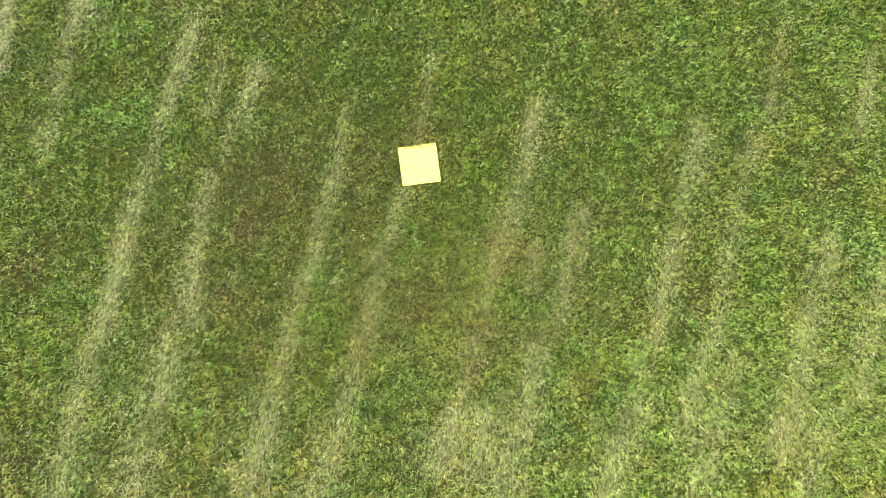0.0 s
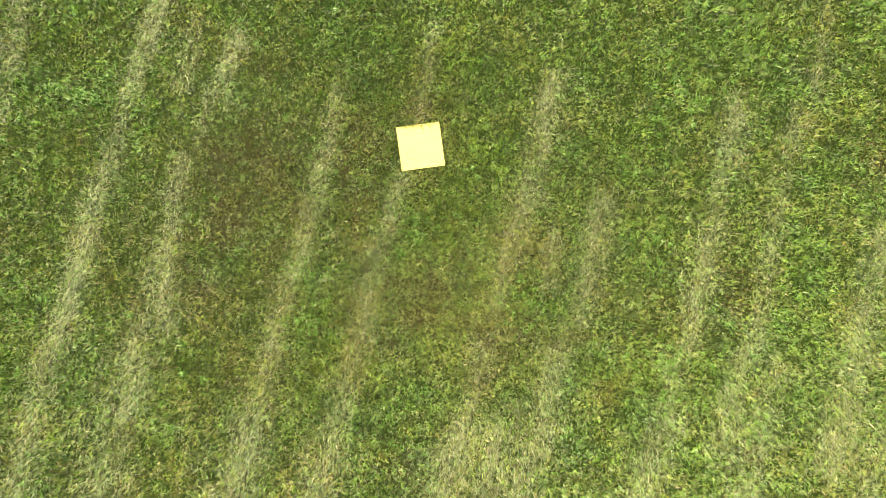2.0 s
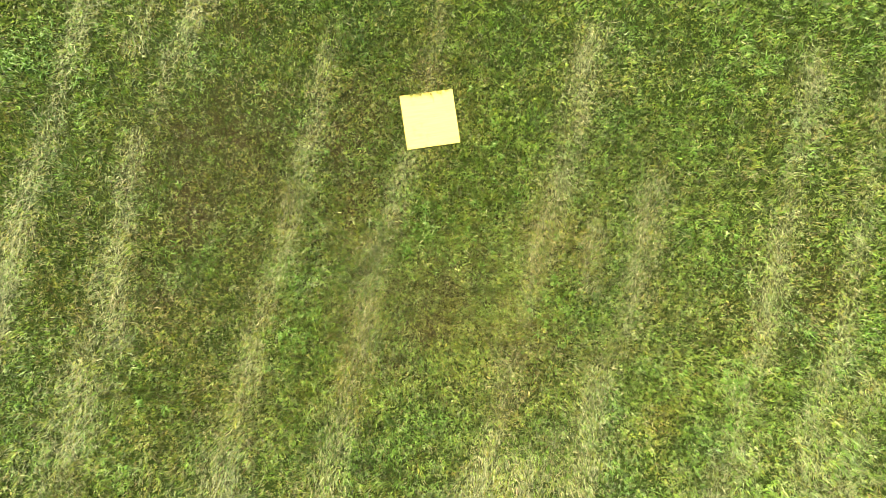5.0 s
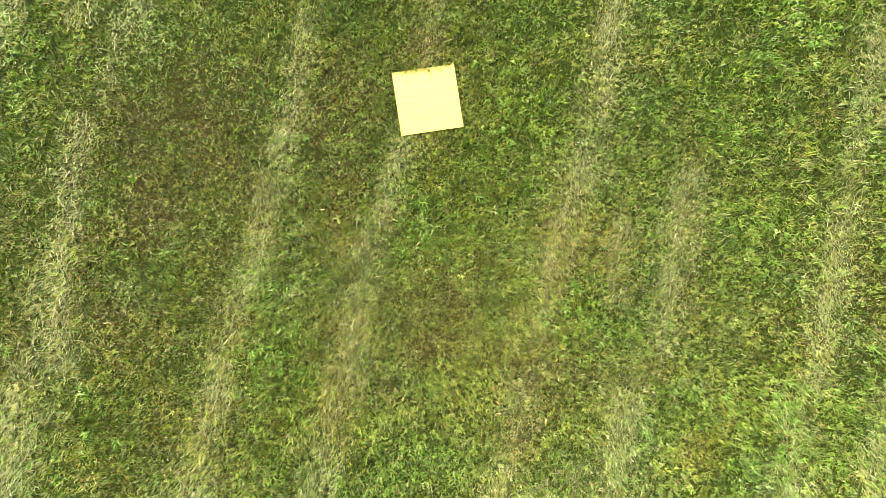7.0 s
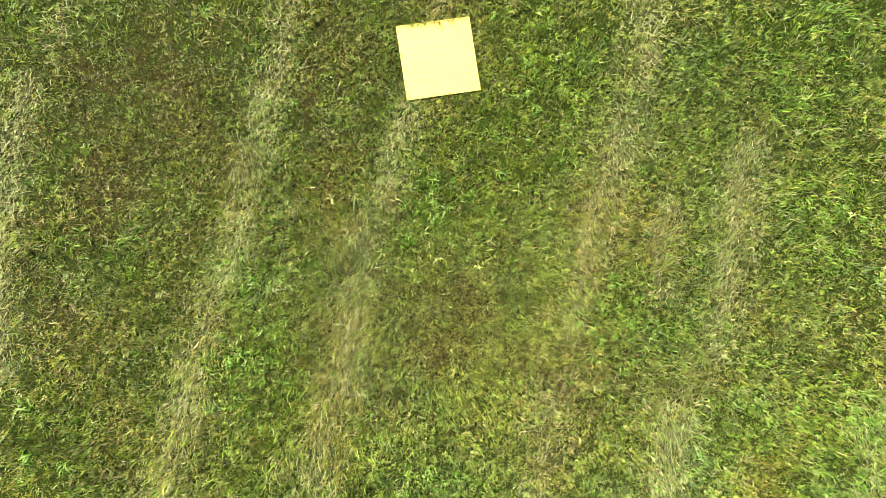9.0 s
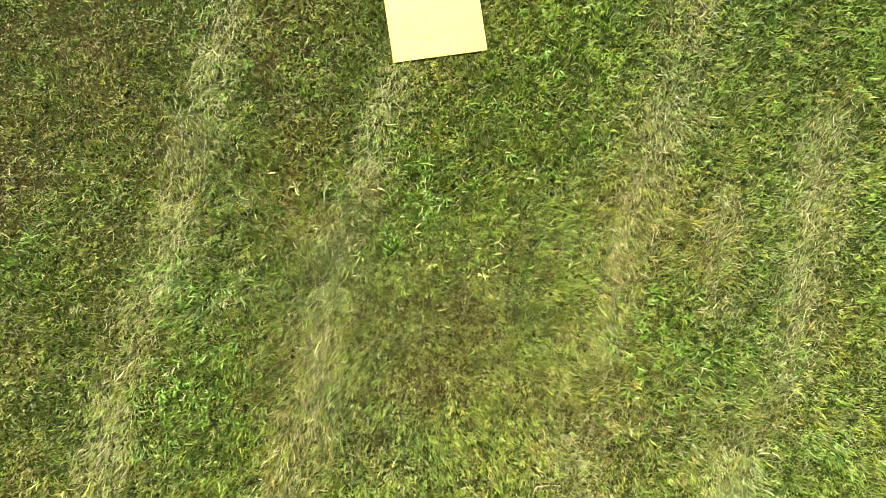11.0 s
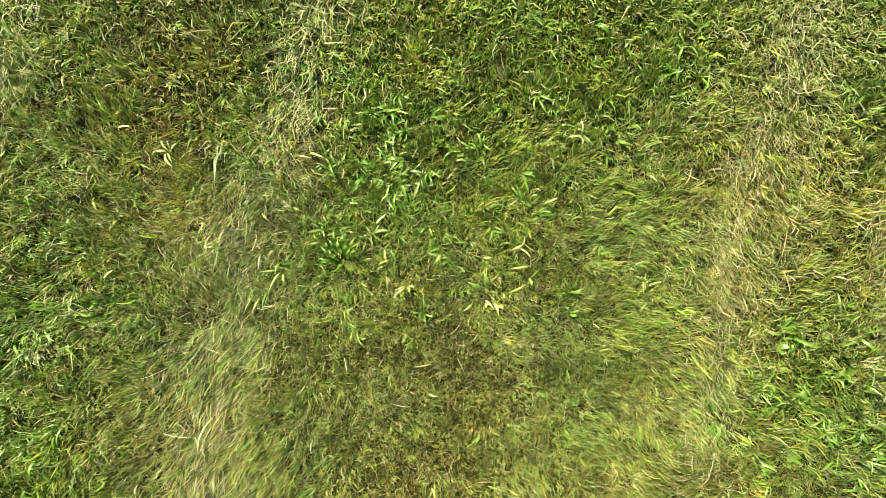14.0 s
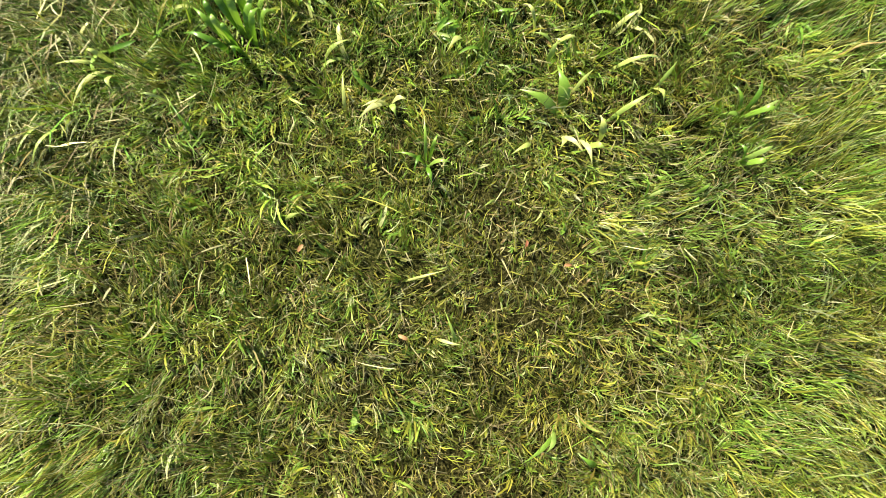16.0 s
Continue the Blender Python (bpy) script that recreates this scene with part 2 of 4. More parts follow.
lush(3.90, 2.31, 0.66, 0.44, 0.90)
lush(-4.46, 2.05, 0.61, 0.53, 0.90)
lush(0.03, -1.22, 0.31, 0.26, 1.00)
lush(-1.51, -2.44, 0.44, 0.48, 0.90)
lush(2.98, -0.22, 0.35, 0.44, 0.50)
lush(-5.76, -2.70, 0.53, 0.53, 0.70)
lush(-4.43, 0.74, 0.70, 0.35, 0.80)
lush(3.42, -3.03, 0.61, 0.53, 0.80)
lush(5.40, -1.53, 0.61, 1.05, 0.60)
lush(6.36, 1.81, 0.61, 0.70, 0.70)
lush(3.62, 0.95, 0.53, 0.35, 0.70)
lush(0.50, 1.26, 0.35, 0.79, 0.50)
lush(-2.59, -1.41, 0.53, 0.53, 0.50)
lush(-3.48, -3.72, 0.35, 0.53, 0.50)
lush(4.53, 1.59, 0.53, 0.44, 0.60)
lush(0.69, -1.12, 0.53, 0.53, 0.40)
lush(6.54, -3.55, 0.61, 0.53, 0.50)
lush(-5.25, -0.31, 0.44, 0.44, 0.50)
dull(-1.61, 1.58, 0.70, 0.61, 0.80)
dull(-0.74, 1.77, 0.53, 0.53, 0.70)
dull(-0.47, 1.06, 0.53, 0.53, 0.60)
dull(2.63, 1.02, 0.53, 0.53, 0.70)
dull(2.81, 0.04, 0.44, 0.53, 0.60)
dull(-2.36, 0.07, 0.53, 0.35, 0.60)
dull(0.17, -1.82, 0.53, 0.53, 0.50)
dull(-1.15, -0.35, 0.44, 0.53, 0.50)
dull(1.39, -3.03, 0.53, 0.44, 0.50)
dull(-1.91, -1.66, 0.35, 0.35, 0.20)
dull(-4.08, -3.12, 0.53, 0.44, 0.30)
dull(-3.31, -3.89, 0.26, 0.44, 0.70)
dull(-0.19, -0.78, 0.26, 0.53, 0.40)
dull(1.03, 1.80, 0.44, 0.53, 0.40)
lush(0.00, -1.15, 0.30, 0.36, 0.9)
lush(-1.50, -2.20, 0.42, 0.60, 0.5)
dull(1.40, -2.10, 0.40, 0.60, 0.8)
lush(0.35, -1.35, 0.25, 0.2, 0.6)
lush(5.2, 1.2, 2.6, 2.0, 0.30)
lush(1.2, 2.2, 2.6, 0.9, 0.20)
lush(-5.3, 1.2, 1.6, 1.6, 0.5)
lush(-5.6, -3.0, 1.2, 1.6, 0.45)
lush(5.8, -3.0, 2.2, 2.2, 0.18)


def pale(x, y, rx, ry, strength):
    PALE.append((x, y, rx, ry, strength))


# Longer grass that lies over in the wind; the first four paled for light it catches.
pale(0.75, -2.15, 0.35, 0.45, 0.45)
pale(0.95, -1.6, 0.30, 0.5, 0.3)
pale(0.55, -2.2, 0.4, 0.2, 0.2)
pale(0.8, -1.45, 0.22, 0.35, 0.4)
pale(1.6, -2.9, 0.7, 0.5, 0.4)
pale(2.2, -1.4, 0.3, 0.6, 0.3)
pale(5.3, -4.4, 2.6, 1.4, 0.1)
pale(6.8, -2.4, 1.0, 1.8, 0.3)
pale(0.6, -4.6, 1.0, 0.5, 0.5)
pale(-2.9, -1.4, 1.2, 1.5, 0.5)
pale(-1.35, -1.3, 0.4, 0.9, 0.5)
lush(0.75, -0.6, 0.55, 0.55, 0.6)
bare(-2.3, -0.5, 1.1, 0.8, 0.45)
bare(-0.2, -2.3, 0.7, 0.6, 0.3)
bare(-5.9, -4.4, 0.8, 0.8, 0.4)
bare(3.7, -2.1, 0.6, 0.7, 0.35)
pale(-4.2, -4.1, 2.2, 1.4, 0.55)


lush(-4.35, 1.98, 0.55, 0.55, 1.00)
lush(-4.79, 0.74, 0.60, 0.25, 0.90)
lush(-3.80, 0.50, 0.20, 0.45, 0.70)
lush(-2.27, 1.58, 0.25, 0.60, 0.50)
lush(-5.53, -0.01, 0.25, 0.25, 0.60)
bare(-2.61, -1.06, 0.35, 0.30, 0.90)
bare(-1.68, -0.18, 0.40, 0.22, 0.80)
bare(-2.13, 1.09, 0.30, 0.30, 0.50)
bare(-5.99, -1.60, 0.30, 0.35, 0.90)
bare(-3.02, -2.01, 0.25, 0.40, 0.80)
bare(-5.98, -4.64, 0.50, 0.35, 0.60)
bare(-3.47, -4.99, 0.50, 0.20, 0.60)
pale(-5.17, 2.28, 0.35, 0.25, 0.90)
pale(-6.39, 1.94, 0.15, 0.50, 1.00)
lush(5.55, -2.33, 0.50, 0.80, 0.70)
bare(4.24, -1.98, 0.35, 0.30, 0.60)
bare(4.49, -4.35, 0.30, 0.25, 0.40)
bare(6.54, -0.17, 0.30, 0.30, 0.40)
pale(4.35, 0.25, 0.18, 0.35, 0.90)
pale(6.42, -1.48, 0.15, 0.30, 0.80)
lush(4.18, 1.97, 0.70, 0.70, 0.70)
lush(7.04, 2.02, 0.50, 0.60, 0.60)
lush(-6.03, -2.88, 0.60, 0.70, 0.60)
dull(2.82, 0.86, 0.50, 0.80, 0.60)
dull(1.21, 1.73, 0.60, 0.60, 0.40)
bare(-0.71, -0.69, 0.30, 0.40, 0.50)
bare(-0.00, -2.43, 0.35, 0.30, 0.50)
lush(3.28, -1.17, 0.35, 0.40, 0.70)
lush(0.72, -0.12, 0.25, 0.30, 0.70)
bare(-2.68, -0.80, 0.35, 0.40, 0.80)
bare(-2.27, -1.33, 0.50, 0.30, 0.50)
pale(-3.47, -2.00, 0.20, 0.40, 0.80)
dull(1.55, -2.23, 0.40, 0.50, 0.70)
dull(-1.64, -2.50, 0.35, 0.40, 0.60)
bare(-0.07, -2.37, 0.40, 0.30, 0.50)


def worn(x, y, rx, ry, strength):
    WORN.append((x, y, rx, ry, strength))


# Short, wiry, half-dry grass.
worn(0.0, -1.95, 0.62, 0.36, 1.0)
worn(-0.55, -1.0, 0.55, 0.6, 0.35)
worn(-0.8, -0.3, 0.6, 0.6, 0.6)
worn(-2.4, -0.6, 0.9, 0.9, 0.8)
bare(-2.3, -0.25, 1.0, 0.6, 0.7)
bare(-1.0, -0.2, 0.5, 0.35, 0.8)
bare(-0.62, 0.15, 0.32, 0.30, 0.55)
bare(-0.1, 0.46, 0.35, 0.14, 0.6)


def lattice(ix, iy, seed):
    h = (ix.astype(np.int64) * 374761393 + iy.astype(np.int64) * 668265263 + seed * 974634777) & 0x7FFFFFFF
    h = ((h ^ (h >> 13)) * 1274126177) & 0x7FFFFFFF
    return ((h ^ (h >> 16)) & 0xFFFF) / 65535.0


def mottle(x, y, size, seed, octaves=3):
    """Smooth noise from 0 to 1 over the ground, with patches of that size in metres."""
    total, norm, amp = np.zeros_like(x), 0.0, 1.0
    for k in range(octaves):
        u, v = x / size, y / size
        iu, iv = np.floor(u), np.floor(v)
        fu, fv = u - iu, v - iv
        fu, fv = fu * fu * (3 - 2 * fu), fv * fv * (3 - 2 * fv)
        a = lattice(iu, iv, seed + k) * (1 - fu) + lattice(iu + 1, iv, seed + k) * fu
        b = lattice(iu, iv + 1, seed + k) * (1 - fu) + lattice(iu + 1, iv + 1, seed + k) * fu
        total += amp * (a * (1 - fv) + b * fv)
        norm += amp
        amp, size = amp * 0.55, size / 2.1
    return total / norm


ROW_WAY = (0.232, 0.973)


def combed(x, y, long, wide, seed):
    """Noise drawn out along the mower's way."""
    along, across = x * ROW_WAY[0] + y * ROW_WAY[1], x * ROW_WAY[1] - y * ROW_WAY[0]
    return mottle(along * wide / long, across, wide, seed, 3)


def straw_at(x, y, wide=1.0):
    wx = x + 0.13 * (mottle(x, y, 0.35, 11) - 0.5)
    wy = y + 0.40 * (mottle(x, y, 0.5, 12) - 0.5)
    out = np.zeros_like(x)
    for x0, y0, x1, y1, width, strength in ROWS_OF_STRAW:
        dx, dy = x1 - x0, y1 - y0
        far = math.hypot(dx, dy)
        along = ((wx - x0) * dx + (wy - y0) * dy) / far
        side = np.abs((wx - x0) * dy - (wy - y0) * dx) / far
        past = np.maximum(np.maximum(-along, along - far), 0)
        out = np.maximum(out, strength * np.exp(-(side / (1.0 * wide * width)) ** 2 - (past / 0.22) ** 2))
    ragged = np.clip((0.6 * combed(x, y, 0.5, 0.07, 13) + 0.4 * mottle(x, y, 0.16, 14) - 0.26) / 0.42, 0, 1)
    return np.clip(out * (0.45 + 0.75 * ragged), 0, 1)


def patches_at(x, y, some, seed):
    wx, wy = x + 0.5 * (mottle(x, y, 0.4, seed) - 0.5), y + 0.5 * (mottle(x, y, 0.4, seed + 5) - 0.5)
    out = np.zeros_like(x)
    for px, py, rx, ry, strength in some:
        out = np.maximum(out, strength * np.exp(-(((wx - px) / rx) ** 2 + ((wy - py) / ry) ** 2)))
    return np.clip(out * (0.25 + 1.5 * np.clip((mottle(x, y, 0.13, seed + 9) - 0.2) / 0.6, 0, 1)), 0, 1)


def on_board(x, y, grow=0.0):
    """How far inside the board's edge a place lies, in metres."""
    c, s = math.cos(BOARD_TURN), math.sin(BOARD_TURN)
    return BOARD_HALF + grow - np.maximum(np.abs(x * c + y * s), np.abs(-x * s + y * c))


def ground_at(x, y):
    """The height of the soil; level under the board."""
    near = np.clip(on_board(x, y, 0.25) / 0.2, 0, 1)
    swell = 0.020 * mottle(x, y, 0.9, 31, 2)
    return BOARD_LOW * near + swell * (1 - near)


def reach(x, y):
    """How near the camera comes: small under its landing place, and rather small round the board."""
    landing = np.maximum(np.abs(x - HUB[0]) / 0.85, np.abs(y - HUB[1]) / 0.5)
    beside = -on_board(x, y)
    return np.minimum(landing, 1.9 + 2.2 * beside + 3 * np.maximum(beside - 1, 0))


# ---- the ground, one sheet to the horizon ----
def spread(low, high):
    inner = np.arange(low, high + 0.01, 0.08)
    outer = np.array([0.4, 1.2, 3, 7, 15, 35, 80, 180, 400])
    return np.concatenate([low - outer[::-1], inner, high + outer])


gx, gy = spread(-8.8, 9.0), spread(-7.2, 3.6)
X, Y = np.meshgrid(gx, gy)
X, Y = X.ravel(), Y.ravel()
flat = np.clip(1.6 - 0.1 * reach(X, Y), 0, 1)
co = np.stack([X, Y, ground_at(X, Y) * flat], 1)
nx, ny = len(gx), len(gy)
corner = (np.arange(ny - 1)[:, None] * nx + np.arange(nx - 1)[None]).ravel()
quads = np.stack([corner, corner + 1, corner + 1 + nx, corner + nx], 1)


def mesh_of(name, verts, loops, starts, material, attributes=None, smooth=True):
    me = bpy.data.meshes.new(name)
    me.vertices.add(len(verts))
    me.vertices.foreach_set("co", verts.astype(np.float32).ravel())
    me.loops.add(len(loops))
    me.loops.foreach_set("vertex_index", loops.astype(np.int32))
    me.polygons.add(len(starts))
    me.polygons.foreach_set("loop_start", starts.astype(np.int32))
    me.polygons.foreach_set("use_smooth", np.full(len(starts), smooth))
    for key, values in (attributes or {}).items():
        if values.ndim == 2:
            rgba = np.concatenate([values, np.ones((len(values), 1))], 1)
            me.attributes.new(key, "FLOAT_COLOR", "POINT").data.foreach_set("color", rgba.astype(np.float32).ravel())
        else:
            me.attributes.new(key, "FLOAT", "POINT").data.foreach_set("value", values.astype(np.float32))
    me.update(calc_edges=True)
    me.materials.append(material)
    return me


far_out = np.clip((reach(X, Y) + 1.2 * (mottle(X, Y, 0.5, 58) - 0.5) - 9.2) / 1.4, 0, 1)
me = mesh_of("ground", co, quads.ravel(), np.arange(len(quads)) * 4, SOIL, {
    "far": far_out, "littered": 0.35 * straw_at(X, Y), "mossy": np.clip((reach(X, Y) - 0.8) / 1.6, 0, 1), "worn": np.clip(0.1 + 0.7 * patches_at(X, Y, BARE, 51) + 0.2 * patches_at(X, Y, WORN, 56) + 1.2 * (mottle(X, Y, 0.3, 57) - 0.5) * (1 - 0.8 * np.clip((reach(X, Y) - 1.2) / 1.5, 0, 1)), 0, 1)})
tagged(new("ground", me), "uneven brown soil and moss under a mown lawn, darkened for shade between tufts", "ground", kind="structure")


# ---- the sward ----
def blades(name, x, y, z, heading, lean, bend, roll, length, width, bits, material, tint, curly=0.45):
    """Many tapered, bent blades in one mesh. lean: the angle from upright at the root; bend: what it gains towards the tip; roll: how far the face turns aside."""
    n = len(x)
    rows = np.linspace(0, 1, bits + 1)
    middle = lean + 0.5 * bend
    flat_side = np.stack([-np.sin(heading), np.cos(heading), np.zeros(n)], 1)
    face = np.stack([-np.cos(heading) * np.cos(middle), -np.sin(heading) * np.cos(middle), np.sin(middle)], 1)
    side = flat_side * np.cos(roll)[:, None] + face * np.sin(roll)[:, None]
    curl = RNG.normal(0, curly, n)
    at = np.stack([x, y, z], 1)
    verts = np.empty((n, 2 * bits + 1, 3))
    taper = [0.7, 1.0, 0.85, 0.6] if bits > 1 else [1.4]
    for k in range(bits):
        half = side * (width * 0.5 * taper[k])[:, None]
        verts[:, 2 * k], verts[:, 2 * k + 1] = at - half, at + half
        angle = lean + bend * (rows[k] + 0.5 / bits)
        step, way = length / bits, heading + curl * (k / max(1, bits - 1) - 0.3)
        at = at + np.stack([np.cos(way) * np.sin(angle) * step, np.sin(way) * np.sin(angle) * step, np.cos(angle) * step], 1)
    verts[:, -1] = at
    verts[:, :, 2] = np.maximum(verts[:, :, 2], z[:, None] + 0.003 * (np.arange(2 * bits + 1) > 1))
    first = (np.arange(n) * (2 * bits + 1))[:, None]
    loop = []
    for k in range(bits - 1):
        loop += [2 * k, 2 * k + 1, 2 * k + 3, 2 * k + 2]
    loop += [2 * bits - 2, 2 * bits - 1, 2 * bits]
    per = len(loop)
    starts = (np.arange(n) * per)[:, None] + np.array([4 * k for k in range(bits)])[None]
    return mesh_of(name, verts.reshape(-1, 3), (first + np.array(loop)[None]).ravel(), starts.ravel(), material, {"tint": np.repeat(tint, 2 * bits + 1, 0)})


def strew(per_metre, low, high):
    """Places between two reaches, evenly strewn."""
    edge = 1.09 * high
    south, north = HUB[1] - 0.5 * edge, max(HUB[1] + 0.5 * edge, 1.5 if high > 1.9 else -9)
    count = int(per_metre * 1.7 * edge * (north - south))
    x, y = HUB[0] + 0.85 * RNG.uniform(-edge, edge, count), RNG.uniform(south, north, count)
    at = reach(x, y) * (1 + 0.16 * (mottle(x, y, 0.1, 77) - 0.5))
    keep = (at >= low) & (at < high)
    return x[keep], y[keep]


# Deep green, green, yellow-green, olive, sage, straw, brown.
HUES = np.array([(0.070, 0.128, 0.021), (0.128, 0.204, 0.033), (0.172, 0.256, 0.038), (0.176, 0.184, 0.032), (0.250, 0.288, 0.130), (0.318, 0.308, 0.162), (0.194, 0.152, 0.062)])


def smooth(v, low, high):
    v = np.clip((v - low) / (high - low), 0, 1)
    return v * v * (3 - 2 * v)


class Lawn:
    """What the lawn is like at many places at once."""

    def __init__(self, x, y):
        self.straw, self.side = straw_at(x, y), straw_at(x, y, 2.2)
        self.bare, self.lush, self.dull = patches_at(x, y, BARE, 51), patches_at(x, y, LUSH, 61), patches_at(x, y, DULL, 71)
        self.pale, self.worn = patches_at(x, y, PALE, 66), patches_at(x, y, WORN, 56)
        self.yellow = smooth(mottle(x, y, 0.45, 86) + 0.5 * (mottle(x, y, 0.09, 87, 2) - 0.5) + 0.1 * smooth(-x, 0.8, 2.5) * smooth(x, -6, -3), 0.3, 0.7)
        self.dry = smooth(mottle(x, y, 0.22, 88) + 0.5 * (mottle(x, y, 0.06, 89, 2) - 0.5), 0.3, 0.75)
        # The growth differs from patch to patch in colour.
        self.cast = np.exp(np.stack([0.42 * (mottle(x, y, 0.42, 123) - 0.5), 0.10 * (mottle(x, y, 0.3, 104) - 0.5), 0.40 * (mottle(x, y, 0.38, 105) - 0.5)], 1) + 0.55 * (mottle(x, y, 0.27, 101) - 0.5)[:, None])
        self.fresh, self.westerly = smooth(x, 1.0, 2.6), smooth(-x, 0.4, 2.0) * (1 - smooth(-x, 4.5, 7.0))
        self.near = 1 - smooth(reach(x, y), 1.2, 3.0)
        self.poor = smooth(-x, 0.3, 2.2) * smooth(mottle(x, y, 0.7, 90), 0.25, 0.6) + 0.7 * smooth(-y, 3.2, 4.6) * smooth(-x, -3.5, -1.5) * smooth(mottle(x, y, 0.7, 92), 0.35, 0.7)
        # Longer towards the sunny side of the field, short and wiry where it is worn.
        self.tall = 0.82 + 0.22 * smooth(x - 0.25 * y, 0.6, 2.4) * (0.2 + 0.8 * self.near) + 0.12 * smooth(-y, 2.2, 4.0) + 0.25 * smooth(-x, 0.25, 0.6) * (1 - smooth(-x, 1.2, 1.8)) + 0.4 * (mottle(x, y, 0.22, 81) - 0.5)
        self.tall += 0.2 * self.lush - 0.2 * self.bare - 0.12 * self.worn - 0.15 * self.dull + 0.15 * self.pale + 0.3 * self.straw

    def pick(self, r, among):
        """The hue of each blade of those at the places among."""
        lush, dull, bare, worn, pale = self.lush, self.dull, self.bare, self.worn, self.pale
        share = np.stack([
            0.50 * (1 - self.yellow) + 0.1 * lush + 0.6 * dull,
            1.30 * (1 - 0.45 * self.yellow) + (0.5 + 0.9 * self.fresh) * lush,
            0.18 + (0.45 * self.yellow + 1.9 * lush) * (1 - 0.5 * self.fresh) * (1 - 0.55 * self.near),
            0.20 + 0.12 * self.near + (0.45 + 0.5 * self.near + 0.35 * self.westerly) * self.yellow + 0.3 * dull + 0.9 * worn + 0.9 * bare,
            0.13 + 0.12 * self.dry + 0.30 * self.poor + (0.75 * self.side + 0.8 * self.straw) * (1 - 0.6 * self.near) + 0.8 * pale,
            0.03 + 0.20 * self.dry + 0.12 * self.poor + (0.60 + 0.85 * self.near) * self.straw + 0.4 * bare + 0.3 * worn + 0.3 * pale,
            0.03 + (0.12 + 0.12 * self.near) * self.dry + 0.25 * self.poor + 1.2 * bare + 0.10 * worn], 1)
        share = np.cumsum(share / share.sum(1, keepdims=True), 1)[among]
        return np.minimum((r[:, None] > share).sum(1), len(HUES) - 1)


def sward(name, label, tufts, cover, low, high, size, bits, wide=0.011, curly=0.5):
    """A stretch of lawn, tuft by tuft. cover: metres of blade width on a square metre."""
    tx, ty = strew(tufts, low, high)
    lawn = Lawn(tx, ty)
    gap = smooth(mottle(tx, ty, 0.05, 41, 2), 0.28, 0.62)
    keep = RNG.random(len(tx)) < (0.60 + 0.40 * gap) * (1 - 0.35 * lawn.bare) * (1 - 0.97 * smooth(reach(tx, ty), 9.2, 12.2))
    tx, ty, gap = tx[keep], ty[keep], gap[keep]
    lawn = Lawn(tx, ty)
    t = len(tx)
    vigour = np.exp(RNG.normal(0, 0.30, t)) * (0.75 + 0.35 * gap)
    far = reach(tx, ty)
    width = 0.00125 * (1 + 0.13 * smooth(far, 0.8, 1.4)) * np.clip(far / 0.8, 1, 2.75) ** 1.15 * np.maximum(far / 2.2, 1) ** 0.5
    count = np.maximum(1, np.round((cover + 32 * smooth(-reach(tx, ty), -1.7, -0.9)) / (tufts * width) * vigour * RNG.uniform(0.6, 1.4, t))).astype(int)
    among = np.repeat(np.arange(t), count)
    n = len(among)
    main, own = lawn.pick(RNG.random(t), np.arange(t))[among], lawn.pick(RNG.random(n), among)
    hue = np.where(RNG.random(n) < 0.5, main, own)
    ox, oy = RNG.normal(0, wide, n), RNG.normal(0, wide, n)
    x, y = tx[among] + ox, ty[among] + oy
    # The two fine mottle terms darken small clumps, standing in for shade between locks.
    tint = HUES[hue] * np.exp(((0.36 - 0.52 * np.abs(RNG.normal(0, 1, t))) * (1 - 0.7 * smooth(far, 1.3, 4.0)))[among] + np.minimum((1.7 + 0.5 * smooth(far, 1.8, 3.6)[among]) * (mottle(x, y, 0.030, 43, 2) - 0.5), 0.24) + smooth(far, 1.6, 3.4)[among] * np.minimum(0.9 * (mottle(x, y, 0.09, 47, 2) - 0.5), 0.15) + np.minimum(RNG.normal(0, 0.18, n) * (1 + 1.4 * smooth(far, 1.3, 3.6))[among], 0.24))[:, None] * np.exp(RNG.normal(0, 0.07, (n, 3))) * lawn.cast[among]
    # Which way it lies: a lock at a time, along the rows where it is cut, and outwards where the wind presses it.
    rx, ry = tx - HUB[0], ty - HUB[1]
    r = np.hypot(rx, ry) + 1e-6
    wind = smooth(r, 0.35, 0.8) * (0.7 - 0.55 * smooth(r, 0.7, 1.4)) * (0.6 + 0.5 * smooth(np.abs(rx + 0.1) - 0.4 * ry, -0.5, 0.8))
    lie_x = 2.2 * (mottle(tx, ty, 0.12, 93, 2) - 0.5) + RNG.normal(0, 0.50, t) + wind * rx / r
    lie_y = 2.2 * (mottle(tx, ty, 0.12, 96, 2) - 0.5) + RNG.normal(0, 0.50, t) + wind * ry / r
    down = -np.sign(mottle(tx, ty, 0.8, 97, 1) - 0.3)
    cut = 1.3 * lawn.straw
    lie_x, lie_y = lie_x * (1 - 0.5 * cut) + cut * down * ROW_WAY[0], lie_y * (1 - 0.5 * cut) + cut * down * ROW_WAY[1]
    hx = ox / wide * 0.12 + RNG.normal(0, 0.20, n) + lie_x[among]
    hy = oy / wide * 0.12 + RNG.normal(0, 0.20, n) + lie_y[among]
    heading = np.arctan2(hy, hx)
    press = np.clip(0.45 * lawn.straw + 0.15 * wind + 0.1 * lawn.pale + 0.1 * RNG.normal(0, 1, t), -0.3, 0.8)
    lean = np.clip(RNG.normal(0.50, 0.24, n) + (press + RNG.normal(0, 0.25, t))[among], 0.02, 1.4)
    bend = RNG.normal(0.75, 0.5, n) * (1 - 0.5 * lawn.straw[among])
    inside = on_board(x, y)
